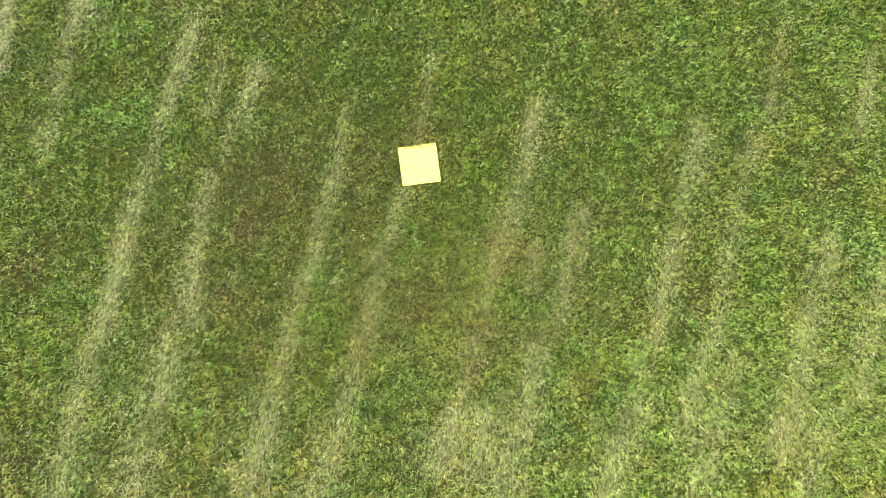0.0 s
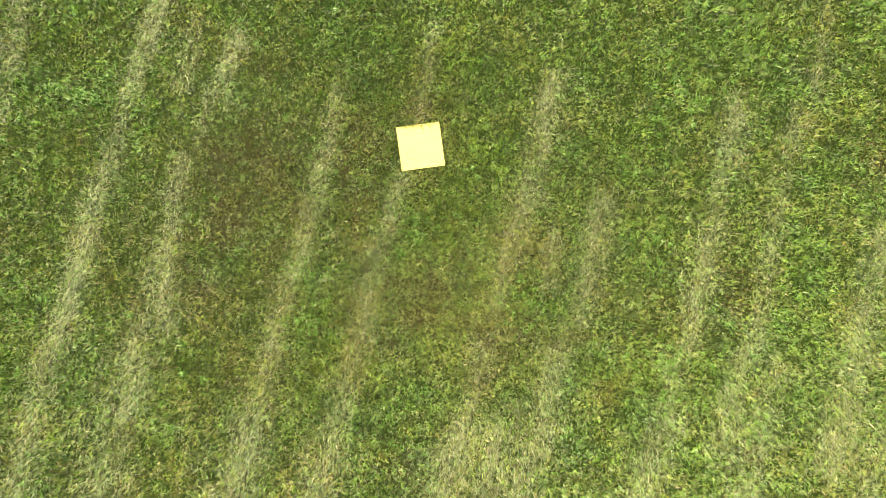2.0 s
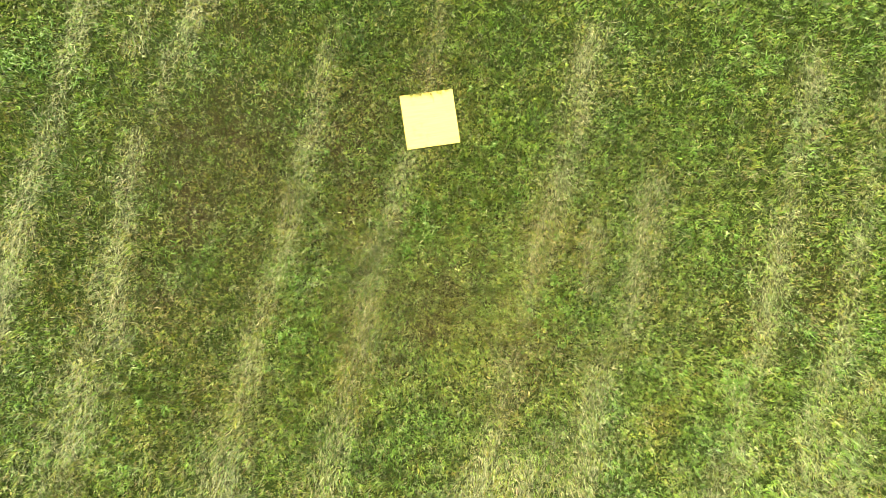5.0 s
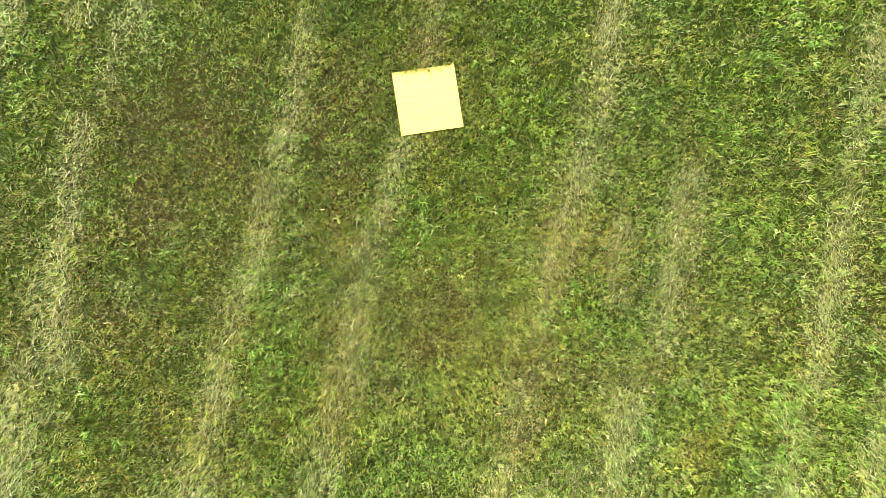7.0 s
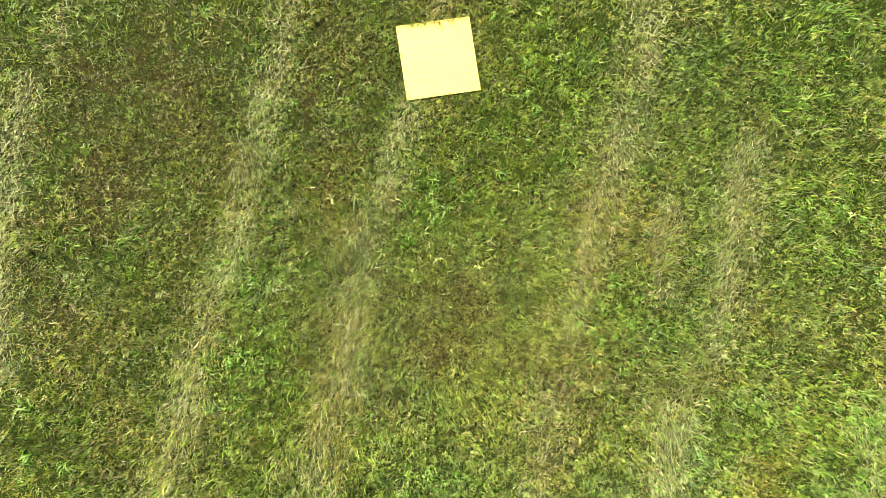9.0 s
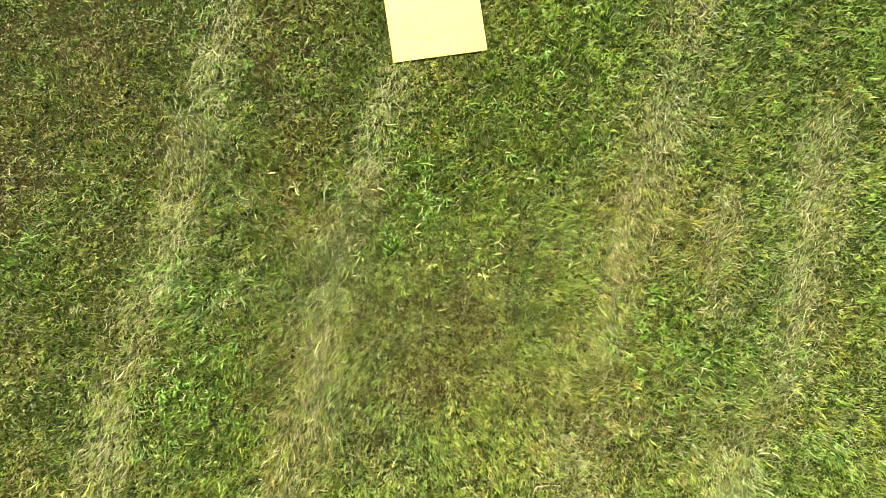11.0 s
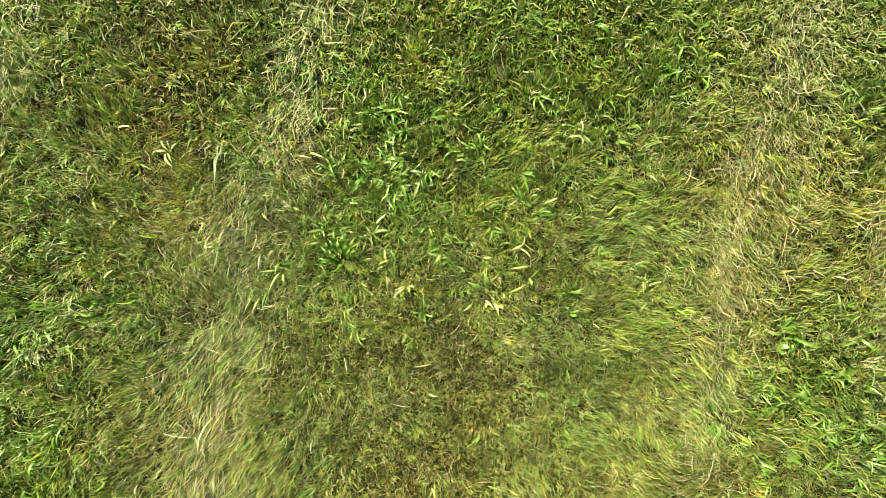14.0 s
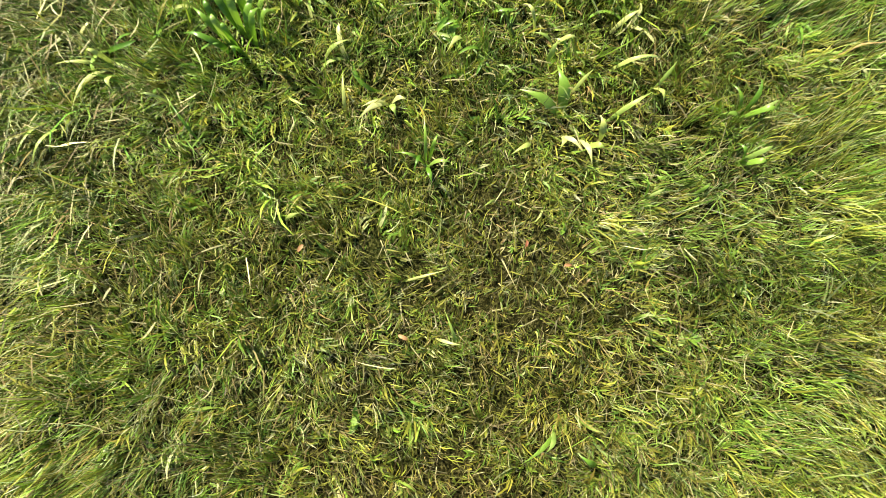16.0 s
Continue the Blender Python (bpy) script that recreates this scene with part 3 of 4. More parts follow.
    long = np.clip(size * np.exp(RNG.normal(0, 0.36, n)), 0.012, 0.13) * (lawn.tall * vigour ** 0.6)[among]
    north = np.clip((-x * math.sin(BOARD_TURN) + y * math.cos(BOARD_TURN) - 0.27) / 0.04, 0, 1)
    long *= np.clip(-inside / 0.04, 0.45 + 0.55 * north, 1)
    stout = RNG.random(t) < 0.16 * (1 - smooth(far, 1.2, 2.4))
    broad = np.clip(width[among] * np.exp(RNG.normal(0, 0.3, n)) * np.where(stout, 2.3, 1.0)[among], 0.0007, 0.02) * np.where(hue >= 4, 0.75, 1.0)
    keep = inside < -0.002
    parts = (a[keep] for a in (x, y, ground_at(x, y) - 0.002, heading, lean, bend, (RNG.normal(0, 0.5, t)[among] + RNG.normal(0, 0.42, n)) * (1 - 0.3 * smooth(far, 1.3, 5.0))[among], long, broad))
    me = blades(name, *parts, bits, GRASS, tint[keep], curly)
    tagged(new(name, me), label, "grass", kind="stuff")


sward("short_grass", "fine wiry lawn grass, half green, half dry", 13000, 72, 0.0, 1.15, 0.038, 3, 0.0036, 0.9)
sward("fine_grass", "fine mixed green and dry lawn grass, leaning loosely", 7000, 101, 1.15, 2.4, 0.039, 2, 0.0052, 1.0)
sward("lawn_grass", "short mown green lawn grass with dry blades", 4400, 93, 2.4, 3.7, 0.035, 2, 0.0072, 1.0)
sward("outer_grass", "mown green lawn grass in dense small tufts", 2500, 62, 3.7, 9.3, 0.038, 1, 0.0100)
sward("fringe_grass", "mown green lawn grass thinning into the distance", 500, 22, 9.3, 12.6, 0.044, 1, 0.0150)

# Old thatch, matted on the soil between the tufts.
x, y = strew(6000, 0, 1.6)
x2, y2 = strew(1200, 1.6, 3.6)
x, y = np.concatenate([x, x2]), np.concatenate([y, y2])
keep = on_board(x, y) < -0.01
x, y = x[keep], y[keep]
n = len(x)
outer = 1 + 1.0 * smooth(np.maximum(np.abs(x - HUB[0]) / 0.85, np.abs(y - HUB[1]) / 0.5), 1.6, 2.4)
tint = HUES[RNG.choice([3, 3, 5, 6], n)] * np.exp(RNG.normal(-0.6, 0.4, n))[:, None]
me = blades("thatch", x, y, ground_at(x, y) + RNG.uniform(0.0, 0.014, n), RNG.uniform(0, 6.283, n), np.clip(RNG.normal(1.15, 0.35, n), 0.2, 1.6), np.zeros(n), RNG.normal(0, 0.5, n),
            np.clip(RNG.normal(0.030, 0.012, n), 0.01, 0.07), np.clip(RNG.normal(0.0013, 0.0004, n), 0.0007, 0.003) * outer, 1, STRAW, tint)
tagged(new("thatch", me), "short brown and olive stubble under the lawn grass", "thatch", kind="stuff")

# Grass that hangs over the board's far and sunward edges.
n = 200
edge = np.clip(RNG.choice([-0.26, -0.21, -0.05, 0.08, 0.12, 0.24], n) + RNG.normal(0, 0.045, n), -0.31, 0.31)
on_far = np.arange(n) < 150
out = BOARD_HALF + np.abs(RNG.normal(0.004, 0.010, n)) + 0.002
u, v = np.where(on_far, edge, -out), np.where(on_far, out, edge)
c, s = math.cos(BOARD_TURN), math.sin(BOARD_TURN)
heading = np.where(on_far, -1.57, 0.0) + BOARD_TURN + RNG.normal(0, 0.9, n)
x, y = u * c - v * s, u * s + v * c
me = blades("edge_grass", x, y, ground_at(x, y), heading, RNG.uniform(0.1, 0.6, n), RNG.normal(0.8, 0.4, n), RNG.normal(0, 0.5, n), RNG.uniform(0.035, 0.075, n) * np.where(on_far, 1.0, 0.7),
            RNG.uniform(0.0016, 0.003, n), 3, GRASS, HUES[RNG.choice([0, 1, 1, 3, 5, 6], n)] * np.exp(RNG.normal(0, 0.25, n))[:, None])
tagged(new("edge_grass", me), "loose grass leaning over the board's edges", "grass", kind="stuff")


# Dry clippings, lying in rows on top of the grass, and strewn thinly between them.
def clippings(name, label, per_metre, low, high, width, size, bits):
    x, y = strew(per_metre, low, high)
    some = straw_at(x, y)
    keep = (RNG.random(len(x)) < 0.85 * some ** 1.3 + 0.015) & (on_board(x, y) < -0.01)
    x, y, some = x[keep], y[keep], some[keep]
    n = len(x)
    way = math.atan2(ROW_WAY[1], ROW_WAY[0])
    heading = np.where(RNG.random(n) < 0.7 * some + 0.15, way + math.pi * RNG.integers(0, 2, n) + RNG.normal(0, 0.32, n), RNG.uniform(0, 6.283, n))
    tint = HUES[RNG.choice([4, 4, 4, 5, 3] if low > 3 else [4, 5, 5, 6, 3] if high < 2 else [4, 4, 5, 5, 3], n)] * np.exp(RNG.normal(-0.15, 0.3, n))[:, None]
    me = blades(name, x, y, ground_at(x, y) + RNG.uniform(0.010, 0.042, n), heading, RNG.normal(1.45, 0.2, n), RNG.normal(0.15, 0.3, n), RNG.normal(0, 0.5, n),
                np.clip(size * np.exp(RNG.normal(0, 0.4, n)), 0.015, 0.14), np.clip(width * np.exp(RNG.normal(0, 0.3, n)), 0.001, 0.01), bits, STRAW, tint, 0.5)
    tagged(new(name, me), label, "clippings", kind="stuff")


clippings("fine_clippings", "thin pale straw strewn on worn lawn grass", 7000, 0, 1.75, 0.0016, 0.045, 3)
clippings("dry_clippings", "pale dry grass clippings lying in mower rows", 5500, 1.75, 4.0, 0.0024, 0.05, 2)
clippings("outer_clippings", "grey-green dry grass clippings in long mower rows", 4000, 4.0, 9.6, 0.0036, 0.065, 1)


# ---- things ----
def part(name, bm, material, parent, label=""):
    me = bpy.data.meshes.new(name)
    bm.to_mesh(me)
    bm.free()
    me.materials.append(material)
    for f in me.polygons:
        f.use_smooth = True
    ob = new(name, me)
    ob.parent = parent
    return tagged(ob, label)


def landing_board():
    board = new("landing_board")
    bm = bmesh.new()
    thick = BOARD_TOP - BOARD_LOW
    for k in range(3):
        low = BOARD_LOW + k * (thick - 0.004) / 3
        inset = 0.0015 * (k == 1)
        bmesh.ops.create_cube(bm, size=1, matrix=Matrix.Translation((0, 0.004, low + (thick - 0.004) / 6)) @ Matrix.Diagonal((0.594 - inset, 0.605 - inset, (thick - 0.004) / 3 - 0.0004, 1)))
    part("plywood_core", bm, PLY, board, "bare weathered plywood layers")
    bm = bmesh.new()
    bmesh.ops.create_cube(bm, size=1, matrix=Matrix.Translation((0, 0.004, BOARD_TOP - 0.002)) @ Matrix.Diagonal((0.597, 0.608, 0.004, 1)))
    bmesh.ops.bevel(bm, geom=bm.edges[:], offset=0.0012, segments=2, affect="EDGES")
    face = part("painted_face", bm, PAINT, board, "pale yellow painted top face")
    for f in face.data.polygons:
        f.use_smooth = False
    board.matrix_basis = pose(0, 0, 0, 0, 0, 8)
    return tagged(board, "square pale yellow plywood board lying flat on the lawn", "board")


landing_board()


def leaf_mesh(name, length, width, start, turn, waist, material, fold=0.25, sway=0.0, bits=7):
    """One leaf from its root outwards along x: start and turn are its angle from upright and what it gains, in degrees; sway: how far it swings aside."""
    bm = bmesh.new()
    at, rows = Vector((0, 0, 0)), []
    for k in range(bits + 1):
        u = k / bits
        half = 0.5 * width * max(0.04, math.sin(math.pi * min(1, (u * (1 - waist) + waist * 0.55)) ** 0.8) ** 0.75 if u < 1 else 0.04)
        lift = half * fold
        yaw = radians(sway) * u * u
        out, across = Vector((math.cos(yaw), math.sin(yaw), 0)), Vector((-math.sin(yaw), math.cos(yaw), 0))
        rows.append([bm.verts.new(at - across * half + Vector((0, 0, lift))), bm.verts.new(at), bm.verts.new(at + across * half + Vector((0, 0, lift)))])
        a = radians(start + turn * (u + 0.5 / bits))
        at = at + (out * math.sin(a) + Vector((0, 0, math.cos(a)))) * (length / bits)
    for a, b in zip(rows, rows[1:]):
        for k in (0, 1):
            bm.faces.new((a[k], a[k + 1], b[k + 1], b[k]))
    me = bpy.data.meshes.new(name)
    bm.to_mesh(me)
    bm.free()
    me.materials.append(material)
    for f in me.polygons:
        f.use_smooth = True
    return me


BLADE = [leaf_mesh("leaf", *a[:5], WEED, 0.3, a[5]) for a in (
    (0.085, 0.0085, 8, 100, 0.45, 25), (0.070, 0.0080, 25, 95, 0.45, -35), (0.100, 0.0085, 0, 150, 0.4, 40), (0.055, 0.0090, 30, 50, 0.5, -15), (0.095, 0.0075, 15, 140, 0.4, -55),
    (0.060, 0.0070, 45, 70, 0.45, 60))]
ARCH = [leaf_mesh("leaf", *a[:5], PALE_LEAF, 0.3, a[5]) for a in (
    (0.095, 0.0095, 5, 135, 0.4, 30), (0.080, 0.0085, 15, 125, 0.45, -45), (0.105, 0.0085, 0, 150, 0.4, 50), (0.065, 0.0085, 35, 75, 0.45, -20))]
OVAL = [leaf_mesh("leaf", *a, WEED, 0.12) for a in ((0.05, 0.024, 45, 45, 0.1), (0.035, 0.018, 55, 40, 0.1), (0.06, 0.022, 30, 60, 0.15))]
CURL = [leaf_mesh("dead_leaf", *a, DEAD, 0.5) for a in ((0.028, 0.010, 60, 80, 0.1), (0.020, 0.009, 70, 60, 0.1))]
VARIANTS = 4


def leafy_plant(name, shapes, count, spread_out, seed, label, category, group, stiff=1.0, sizes=(0.4, 1.0)):
    """Leaves that rise from a few stems and lean off to one side or the other."""
    rng = random.Random(seed)
    plant = new(name)
    stems = [(rng.gauss(0, 0.5) * spread_out, rng.gauss(0, 0.5) * spread_out, rng.uniform(0, 360)) for k in range(max(1, count // 4))]
    for k in range(count):
        sx, sy, way = rng.choice(stems)
        leaf = new("leaf", rng.choice(shapes))
        leaf.parent = plant
        turn = way + rng.choice((0, 0, 180)) + rng.gauss(0, 45)
        size = rng.uniform(*sizes)
        leaf.matrix_basis = pose(sx + rng.gauss(0, 0.004), sy + rng.gauss(0, 0.004), 0, rng.gauss(0, 16), rng.uniform(-20, 30) * stiff, turn) @ Matrix.Scale(size, 4)
    return tagged(plant, label, category, group)


KINDS = {}
for k in range(VARIANTS):
    KINDS.update({
        "c%d" % k: leafy_plant("crabgrass_tuft", BLADE, 13 + 2 * k, 0.05, 10 * k + 1, "bright green broad-bladed crabgrass tuft in the lawn", "weed", "crabgrass tufts"),
        "b%d" % k: leafy_plant("crabgrass_tuft", BLADE + ARCH[1:2], 8 + k, 0.07, 10 * k + 2, "loose light green crabgrass tuft with arching blades", "weed", "crabgrass tufts"),
        "a%d" % k: leafy_plant("arching_weed", ARCH + BLADE[:1], 4 + k % 3, 0.06, 10 * k + 3, "few long pale arching grass leaves above the lawn", "weed", "arching grasses", 0.6, (0.6, 1.0)),
        "l%d" % k: leafy_plant("long_leaf_weed", ARCH + BLADE[1:3], 2 + k % 2, 0.03, 10 * k + 6, "pair of long light green arching grass leaves", "weed", "long grass leaves", 0.8, (0.55, 1.0)),
        "o%d" % k: leafy_plant("broadleaf_weed", OVAL, 6 + k, 0.012, 10 * k + 4, "low broadleaf weed rosette growing in the lawn", "weed", "broadleaf weeds"),
        "m%d" % k: leafy_plant("broadleaf_weed", OVAL[:2] + BLADE[:2], 9 + k, 0.045, 10 * k + 5, "dark green broadleaf weed among taller grass leaves", "weed", "broadleaf weeds"),
    })

USED, FAR_OFF = set(), []


def grow_plant(kind, x, y, size=1.0):
    rng = random.Random(round(x * 977 + y * 131, 2))
    z = float(ground_at(np.array([x]), np.array([y]))[0])
    m = pose(x, y, z, rng.uniform(-6, 6), rng.uniform(-6, 6), rng.uniform(0, 360)) @ Matrix.Scale(size * rng.uniform(0.88, 1.12), 4)
    kind += str(rng.randrange(VARIANTS))
    if reach(x, y) > 2.5:
        FAR_OFF.append((kind, m))
    elif kind in USED:
        ob = copy_thing(KINDS[kind], m)
        ob.matrix_basis = m
    else:
        USED.add(kind)
        KINDS[kind].matrix_basis = m


# The plants that the camera comes down to, leaf by leaf: root and tip on the plan, the width in millimetres, how high it arches in centimetres.
def arched_leaf(plant, x0, y0, x1, y1, wide, rise, material, sag=0.0):
    z = float(ground_at(np.array([x0]), np.array([y0]))[0])
    root, tip = Vector((x0, y0, z)), Vector((x1, y1, z + 0.026 + 0.35 * 0.01 * rise - 0.01 * sag))
    over = (root + tip) / 2 + Vector((0, 0, 0.022 + 0.012 * rise))
    over += (root - tip) * 0.12
    bits, bm, rows = 8, bmesh.new(), []
    for k in range(bits + 1):
        u = k / bits
        at = root * (1 - u) ** 2 + over * (2 * u * (1 - u)) + tip * u ** 2
        way = (over - root) * (1 - u) + (tip - over) * u
        across = Vector((-way.y, way.x, 0)).normalized()
        across.rotate(Euler((0.35 * math.sin(5 * u + 40 * x0), 0.35 * math.cos(4 * u + 30 * y0), 0)))
        half = 0.0005 * wide * max(0.06, (0.55 + 0.45 * math.sin(math.pi * min(1, u * 1.25))) * (1 - u ** 4))
        lift = way.cross(across).normalized() * (-0.35 * half)
        rows.append([bm.verts.new(at - across * half + lift), bm.verts.new(at), bm.verts.new(at + across * half + lift)])
    for p, q in zip(rows, rows[1:]):
        for k in (0, 1):
            bm.faces.new((p[k], p[k + 1], q[k + 1], q[k]))
    part("leaf", bm, material, plant)


def weed(name, label, group, wide, rise, material, *leaves):
    plant = tagged(new(name), label, "weed", group)
    for k, (x0, y0, x1, y1) in enumerate(leaves):
        arched_leaf(plant, x0, y0, x1, y1, wide * (0.8 + 0.13 * (k % 4)), rise * (0.7 + 0.2 * (k % 3)), material)


UPRIGHT, OVER = "bright green broad-bladed crabgrass tuft in the lawn", "few long pale arching grass leaves above the lawn"
weed("crabgrass_tuft", UPRIGHT, "crabgrass tufts", 12, 6.0, WEED, (-0.271, -1.498, -0.316, -1.457), (-0.266, -1.503, -0.285, -1.47), (-0.244, -1.489, -0.255, -1.428), (-0.235, -1.498, -0.219, -1.432),
     (-0.253, -1.512, -0.268, -1.484), (-0.226, -1.508, -0.206, -1.461), (-0.262, -1.517, -0.329, -1.498), (-0.244, -1.517, -0.246, -1.54), (-0.217, -1.489, -0.179, -1.47), (-0.28, -1.48, -0.299, -1.442),
     (-0.25, -1.48, -0.29, -1.43), (-0.238, -1.47, -0.235, -1.41), (-0.222, -1.475, -0.19, -1.425), (-0.262, -1.46, -0.268, -1.40))
weed("arching_weed", "long pale green blades bending over short grass", "arching grasses", 8, 3.5, PALE_LEAF, (-0.45, -1.539, -0.528, -1.546), (-0.454, -1.539, -0.496, -1.619), (-0.446, -1.535, -0.475, -1.525), (-0.45, -1.553, -0.436, -1.589))
weed("arching_weed", "two pale blades drooping beside dry straw", "arching grasses", 7, 2.5, PALE_LEAF, (-0.555, -1.625, -0.581, -1.698), (-0.53, -1.634, -0.554, -1.699))
weed("arching_weed", OVER, "arching grasses", 9, 2.8, PALE_LEAF, (-0.012, -1.601, -0.056, -1.614), (-0.011, -1.6, 0.018, -1.605), (-0.016, -1.6, -0.061, -1.636), (-0.012, -1.601, -0.001, -1.632))
weed("arching_weed", "single upright pale leaf and a bent one", "arching grasses", 8, 2.5, PALE_LEAF, (-0.084, -1.619, -0.084, -1.557), (-0.119, -1.526, -0.071, -1.505))
weed("crabgrass_tuft", "small upright green crabgrass shoot with drooping leaves", "crabgrass tufts", 7, 3.5, WEED, (0.045, -1.703, 0.042, -1.624), (0.043, -1.699, -0.005, -1.689), (0.048, -1.703, 0.085, -1.708), (0.045, -1.703, 0.053, -1.742),
     (0.037, -1.685, 0.023, -1.723), (0.05, -1.694, 0.064, -1.66))
weed("broadleaf_weed", "dark green broad leaf above taller grass leaves", "broadleaf weeds", 22, 3.0, WEED, (0.267, -1.622, 0.197, -1.588), (0.272, -1.617, 0.258, -1.55))
weed("arching_weed", "whitish drooping leaf tips over dark grass", "arching grasses", 11, 1.5, PALE_LEAF, (0.266, -1.655, 0.294, -1.688), (0.298, -1.66, 0.309, -1.711), (0.307, -1.674, 0.331, -1.686), (0.334, -1.665, 0.326, -1.63),
     (0.219, -1.668, 0.18, -1.693), (0.271, -1.659, 0.258, -1.685))
weed("arching_weed", OVER, "arching grasses", 8, 3.2, PALE_LEAF, (0.283, -1.589, 0.318, -1.555), (0.355, -1.545, 0.422, -1.534), (0.346, -1.632, 0.41, -1.596), (0.424, -1.576, 0.429, -1.612), (0.424, -1.581, 0.455, -1.542))
weed("crabgrass_tuft", "light green crabgrass tuft spreading its blades", "crabgrass tufts", 9, 4.0, WEED, (0.564, -1.629, 0.542, -1.58), (0.569, -1.629, 0.591, -1.571), (0.566, -1.629, 0.615, -1.628), (0.564, -1.634, 0.52, -1.632), (0.573, -1.634, 0.621, -1.609),
     (0.559, -1.705, 0.602, -1.686), (0.564, -1.709, 0.546, -1.679), (0.559, -1.709, 0.591, -1.714))
weed("arching_weed", OVER, "arching grasses", 8, 3.0, PALE_LEAF, (0.262, -1.508, 0.219, -1.494), (0.258, -1.504, 0.294, -1.505), (0.231, -1.48, 0.207, -1.446), (0.247, -1.537, 0.26, -1.508))
weed("arching_weed", "one long pale leaf leaning over grass", "arching grasses", 10, 3.0, PALE_LEAF, (0.358, -1.48, 0.403, -1.454), (0.11, -1.489, 0.08, -1.527))
weed("arching_weed", "short pale leaf tips lying on worn grass", "arching grasses", 6, 1.0, PALE_LEAF, (0.157, -1.761, 0.133, -1.775), (0.183, -1.659, 0.159, -1.647), (-0.182, -1.789, -0.149, -1.78), (-0.191, -1.701, -0.193, -1.689))
weed("arching_weed", "thin pale grass leaves lying on dry stubble", "arching grasses", 5, 1.0, PALE_LEAF, (0.006, -1.89, 0.073, -1.874), (0.088, -1.992, 0.067, -1.933), (0.053, -1.981, 0.096, -1.991))
weed("long_leaf_weed", "pair of long light green arching grass leaves", "long grass leaves", 10, 1.8, WEED, (0.239, -2.134, 0.178, -2.173), (0.239, -2.129, 0.218, -2.156), (0.303, -2.187, 0.266, -2.158))
weed("crabgrass_tuft", "small bright green shoots in worn grass", "crabgrass tufts", 6, 2.0, WEED, (0.401, -1.763, 0.394, -1.728), (0.401, -1.763, 0.425, -1.751), (0.489, -1.764, 0.461, -1.775), (0.48, -1.76, 0.5, -1.743))
weed("long_leaf_weed", "yellow-green grass leaves standing in dry stubble", "long grass leaves", 5, 2.5, WEED, (-0.336, -1.631, -0.358, -1.593), (-0.313, -1.663, -0.349, -1.607), (-0.358, -1.599, -0.397, -1.593))
for kind, x, y, size in (("o", -0.07, -2.10, 0.5), ("o", 0.46, -1.98, 0.7), ("o", 0.49, -2.00, 0.6), ("o", 0.27, -1.80, 0.4), ("b", -0.43, -1.80, 0.5)):
    grow_plant(kind, x, y, size)
for kind, x, y, size in (
    ("c", -0.06, -1.28, 1.0), ("m", 0.43, -1.30, 1.0), ("b", 0.27, -1.39, 0.9), ("o", 0.83, -1.76, 1.1), ("m", 0.86, -1.62, 0.9), ("b", -0.70, -1.43, 1.0),
    ("b", -0.77, -1.35, 0.9), ("c", -0.06, -1.04, 1.1), ("b", -1.09, -1.49, 0.9), ("b", -1.03, -1.34, 1.0), ("a", -0.80, -1.18, 1.0), ("c", 0.48, -0.93, 1.0),
    ("a", 0.85, -1.65, 0.8), ("a", -0.50, -1.53, 1.0), ("a", 0.59, -1.04, 0.9), ("c", -0.06, -1.16, 1.2), ("b", -1.40, -0.96, 0.8), ("b", -1.37, -1.18, 0.9),
    ("m", 1.02, -0.58, 1.1),
):
    grow_plant(kind, x, y, size)
for kind, x, y, size in (
    ("c", -1.68, -1.90, 1.0), ("b", -1.57, -1.98, 1.0), ("c", -1.44, -2.17, 1.1), ("c", -1.64, -2.41, 1.4), ("c", -1.20, -2.57, 1.2), ("b", -1.77, -2.56, 1.1),
    ("o", 1.33, -1.83, 1.1), ("m", 1.26, -2.26, 1.2), ("b", 1.56, -1.01, 0.8), ("b", 1.88, -0.48, 0.9), ("c", -0.70, -0.32, 1.0), ("c", -1.14, -0.36, 0.9),
    ("c", 0.70, -0.03, 1.1), ("b", -1.10, -1.45, 0.9), ("m", 0.40, -1.31, 0.8), ("c", 3.08, -0.64, 1.3), ("c", 3.10, -1.38, 1.2), ("b", 2.56, -3.16, 1.2),
    ("b", 2.83, -3.43, 1.2), ("c", -2.87, -3.15, 1.3), ("c", -1.84, 0.38, 1.2), ("b", -2.96, -2.43, 1.1), ("b", 3.23, 0.20, 1.1),
):
    grow_plant(kind, x, y, size)
for kind, x, y, size in (
    ("c", -4.88, 0.75, 1.6), ("c", -4.48, 0.90, 1.6), ("c", -3.43, -3.48, 1.4), ("c", -3.17, -3.08, 1.4), ("c", 3.75, 0.54, 1.5), ("m", 1.28, -1.98, 1.1),
    ("m", 1.71, -2.26, 1.2), ("c", 3.13, -2.82, 1.4), ("c", -3.86, -2.30, 1.2), ("c", -4.44, -3.08, 1.4), ("m", -3.33, -3.82, 1.5), ("c", -5.01, 0.73, 1.6),
    ("c", -4.24, 0.56, 1.5), ("b", -3.82, 0.48, 1.5), ("c", 3.57, 1.03, 1.5), ("c", 3.79, 0.32, 1.4), ("c", 3.16, -0.31, 1.4), ("c", 1.69, 1.27, 1.4),
    ("b", 6.26, 2.26, 1.5), ("o", 7.18, 2.18, 1.6),
):
    grow_plant(kind, x, y, size)
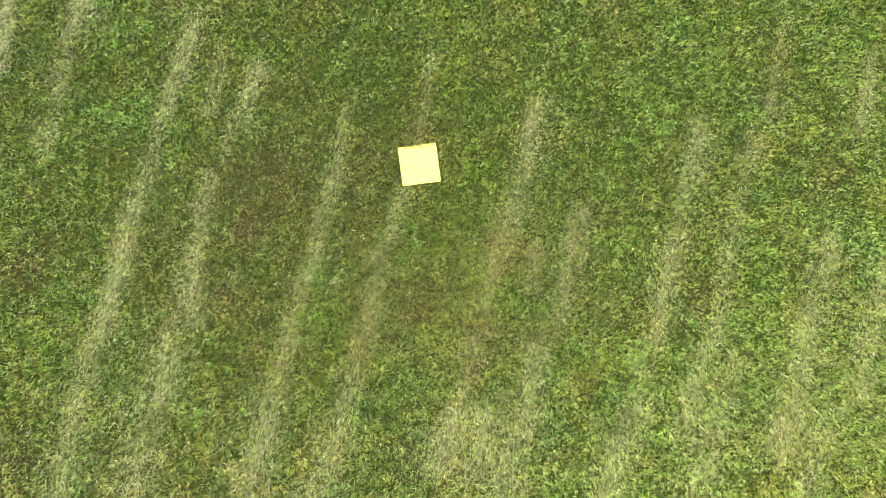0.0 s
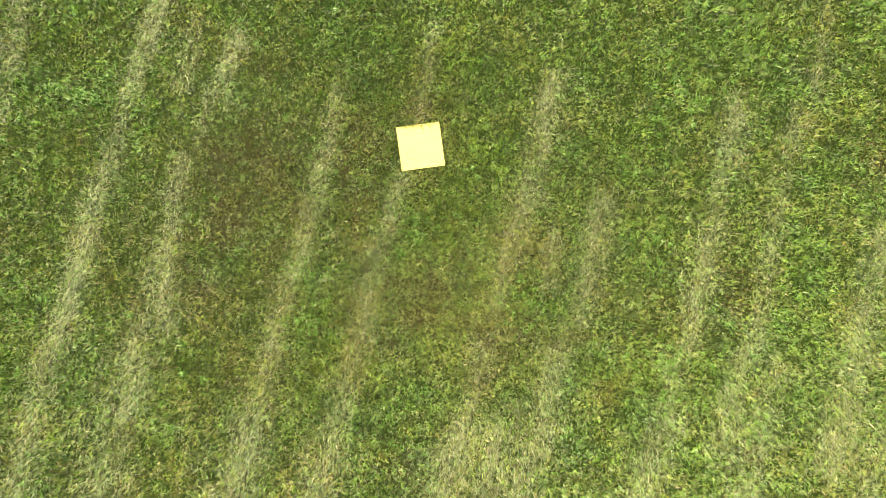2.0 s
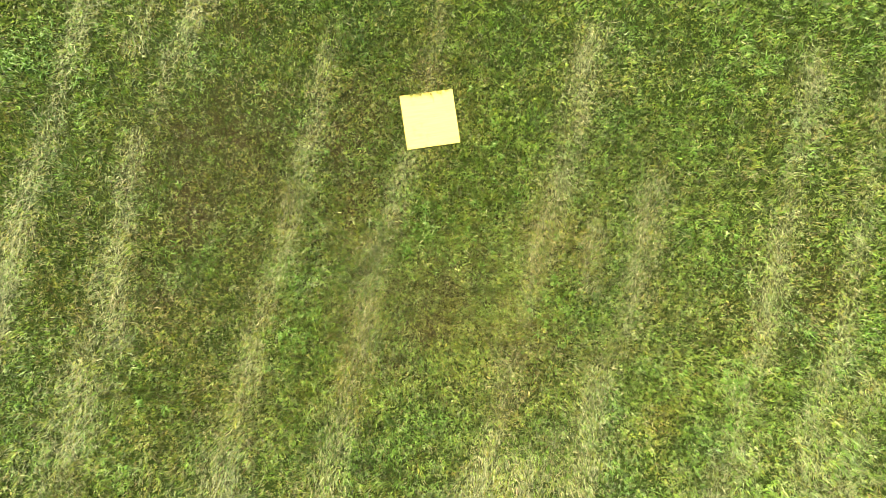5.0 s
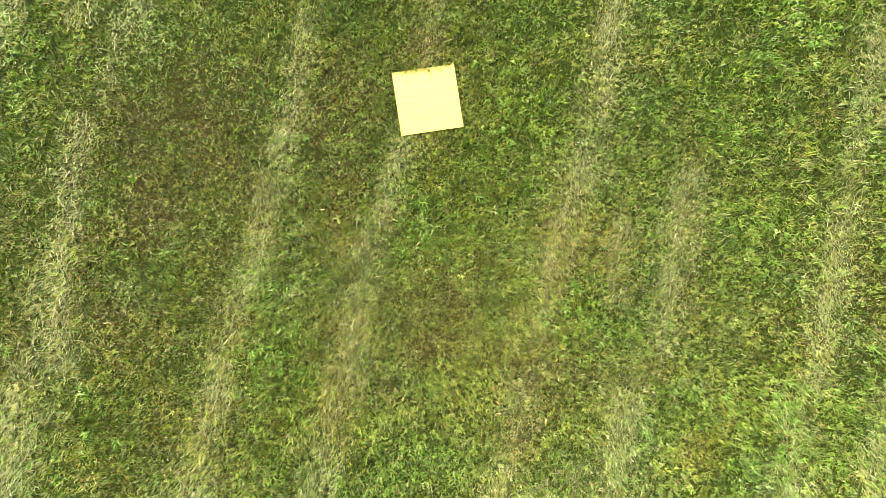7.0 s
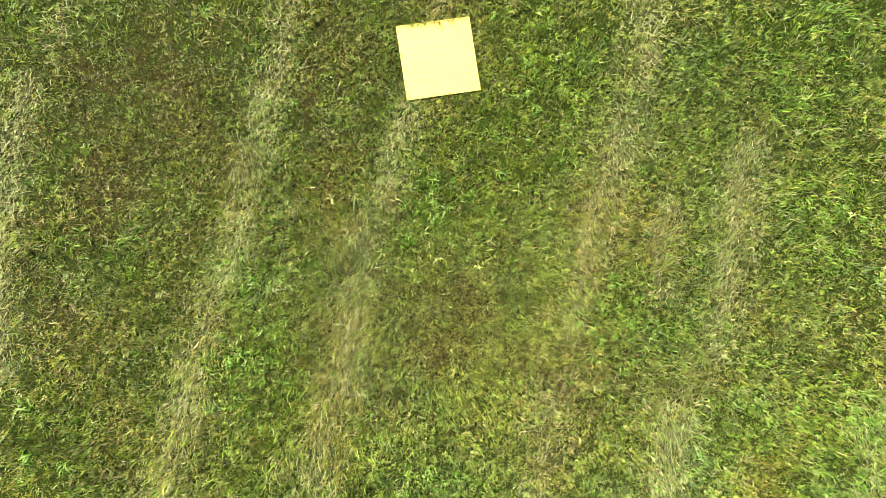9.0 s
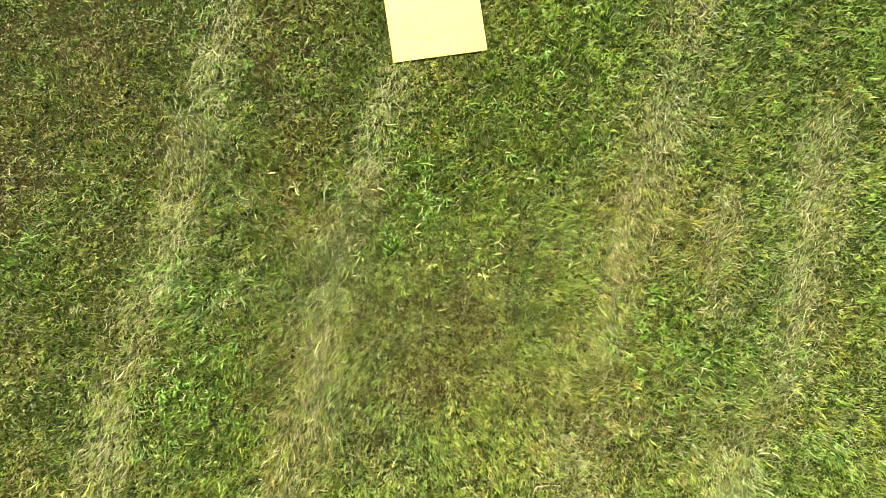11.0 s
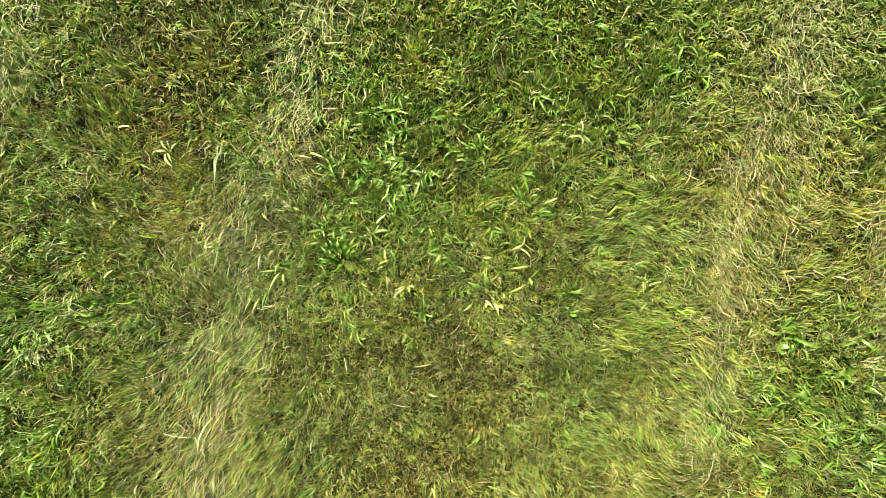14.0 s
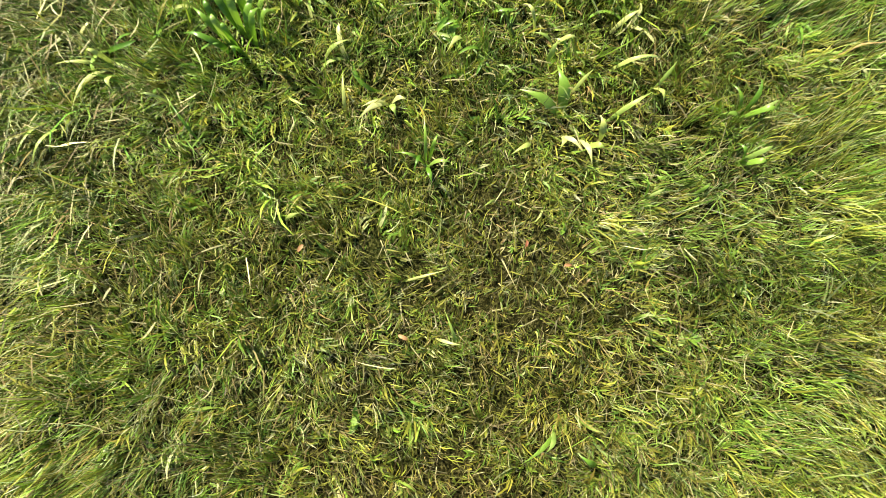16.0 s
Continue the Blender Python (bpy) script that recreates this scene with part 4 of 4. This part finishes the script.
for kind, x, y, size in (
    ("c", 3.32, -2.85, 1.4), ("c", 3.85, -3.03, 1.4), ("m", 3.06, -3.46, 1.5), ("c", 2.44, -4.24, 1.4), ("m", 4.42, -4.41, 1.8), ("m", -6.12, -1.35, 1.6),
    ("m", -5.79, -1.26, 1.5), ("c", -3.16, -2.70, 1.4), ("c", -5.62, -2.87, 1.5), ("c", -6.06, -3.54, 1.5), ("c", -5.77, -2.19, 1.4), ("b", -0.89, 0.52, 1.0),
):
    grow_plant(kind, x, y, size)
# Single long leaves between them.
for x, y in (
    (-0.14, -1.00), (-0.06, -1.00), (-0.00, -1.00), (-0.07, -1.12), (-0.11, -1.21), (-0.04, -1.25), (-0.06, -1.32), (-0.23, -1.38), (-0.11, -1.40), (-0.04, -1.44), (-0.35, -1.43), (-0.26, -1.45), (-0.21, -1.47), (0.27, -1.39), (0.32, -1.40), (0.42, -1.28), (0.48, -1.34), (0.62, -1.37), (0.37, -1.47),
):
    grow_plant("l", x, y, 0.85)
for x, y in (
    (-0.78, -1.24), (-0.67, -1.24), (-1.04, -1.34), (-0.99, -1.36), (-1.10, -1.51), (-1.15, -1.49), (-0.71, -1.38), (-0.86, -1.41), (-0.50, -1.52), (-0.45, -1.35), (-0.40, -1.35), (-0.55, -1.35), (0.59, -1.04), (-1.03, -1.07), (0.45, -0.93), (0.85, -1.63), (-0.96, -1.48), (-0.76, -1.51), (1.24, -1.78), (1.33, -2.13), (1.31, -1.90),
):
    grow_plant("l", x, y, 0.85)
more = random.Random(23)


def thicket(kinds, x, y, rx, ry, number, size):
    """A patch where one sort of weed has taken over."""
    for k in range(number):
        grow_plant(more.choice(kinds), x + more.gauss(0, 0.5) * rx, y + more.gauss(0, 0.5) * ry, size * more.uniform(0.7, 1.25))


thicket("ccmmo", 1.40, -2.10, 0.40, 0.55, 57, 1.04)
thicket("ccb", -1.50, -2.20, 0.36, 0.55, 41, 1.10)
thicket("cbl", 0.00, -1.15, 0.26, 0.32, 18, 0.88)
thicket("bl", -1.00, -1.40, 0.40, 0.22, 18, 0.83)
thicket("ccm", 3.40, -2.95, 0.60, 0.45, 31, 1.26)
thicket("cb", -4.45, 0.70, 0.65, 0.30, 28, 1.38)
thicket("cb", 3.70, 0.85, 0.55, 0.40, 18, 1.26)
# More of them, thick where the lawn is lush.
for px, py, rx, ry, strength in LUSH:
    for k in range(int(17 * strength) if rx < 1 else 24):
        x, y = px + more.gauss(0, 0.5) * rx, py + more.gauss(0, 0.5) * ry
        if on_board(np.array([x]), np.array([y]))[0] < -0.08:
            grow_plant(more.choice("ccbbm"), x, y, more.uniform(0.6, 1.1) + 0.05 * math.hypot(x, y + 1.8))


# Weeds farther off, too many to tell apart.
verts, faces, count = [], [], 0
for kind, m in FAR_OFF:
    for leaf in KINDS[kind].children:
        shape = np.array([v.co for v in leaf.data.vertices])
        turn = np.array(m @ leaf.matrix_basis)
        verts.append(shape @ turn[:3, :3].T + turn[:3, 3])
        faces.append(np.array([f.vertices for f in leaf.data.polygons]) + count)
        count += len(shape)
faces = np.concatenate(faces)
me = mesh_of("weed_patches", np.concatenate(verts), faces.ravel(), np.arange(len(faces)) * 4, WEED_PATCH)
tagged(new("weed_patches", me), "scattered green crabgrass and broadleaf weeds in the lawn", "weeds", kind="stuff")
for kind, plant in KINDS.items():
    if kind not in USED:
        for ob in (*plant.children, plant):
            bpy.data.objects.remove(ob)


def dead_leaf(x, y, k):
    ob = new("dead_leaf", CURL[k % 2])
    ob.matrix_basis = pose(x, y, float(ground_at(np.array([x]), np.array([y]))[0]) + 0.022, 0, 0, 77 * k) @ Matrix.Scale(0.5 + 0.08 * (k % 5), 4)
    tagged(ob, "small curled reddish brown dead leaf on the grass", "leaf", "dead leaves")


for k, (x, y) in enumerate((
    (0.26, -1.87), (0.20, -1.84), (0.01, -1.98), (-0.15, -1.83), (-1.65, -0.79), (-1.61, -1.64), (-1.58, -2.20), (-0.35, -1.02), (-1.71, -0.78),
    (-2.87, -1.08), (2.94, -0.31), (0.19, 0.68), (-2.77, -0.86), (-1.89, -3.10),
)):
    dead_leaf(x, y, k)
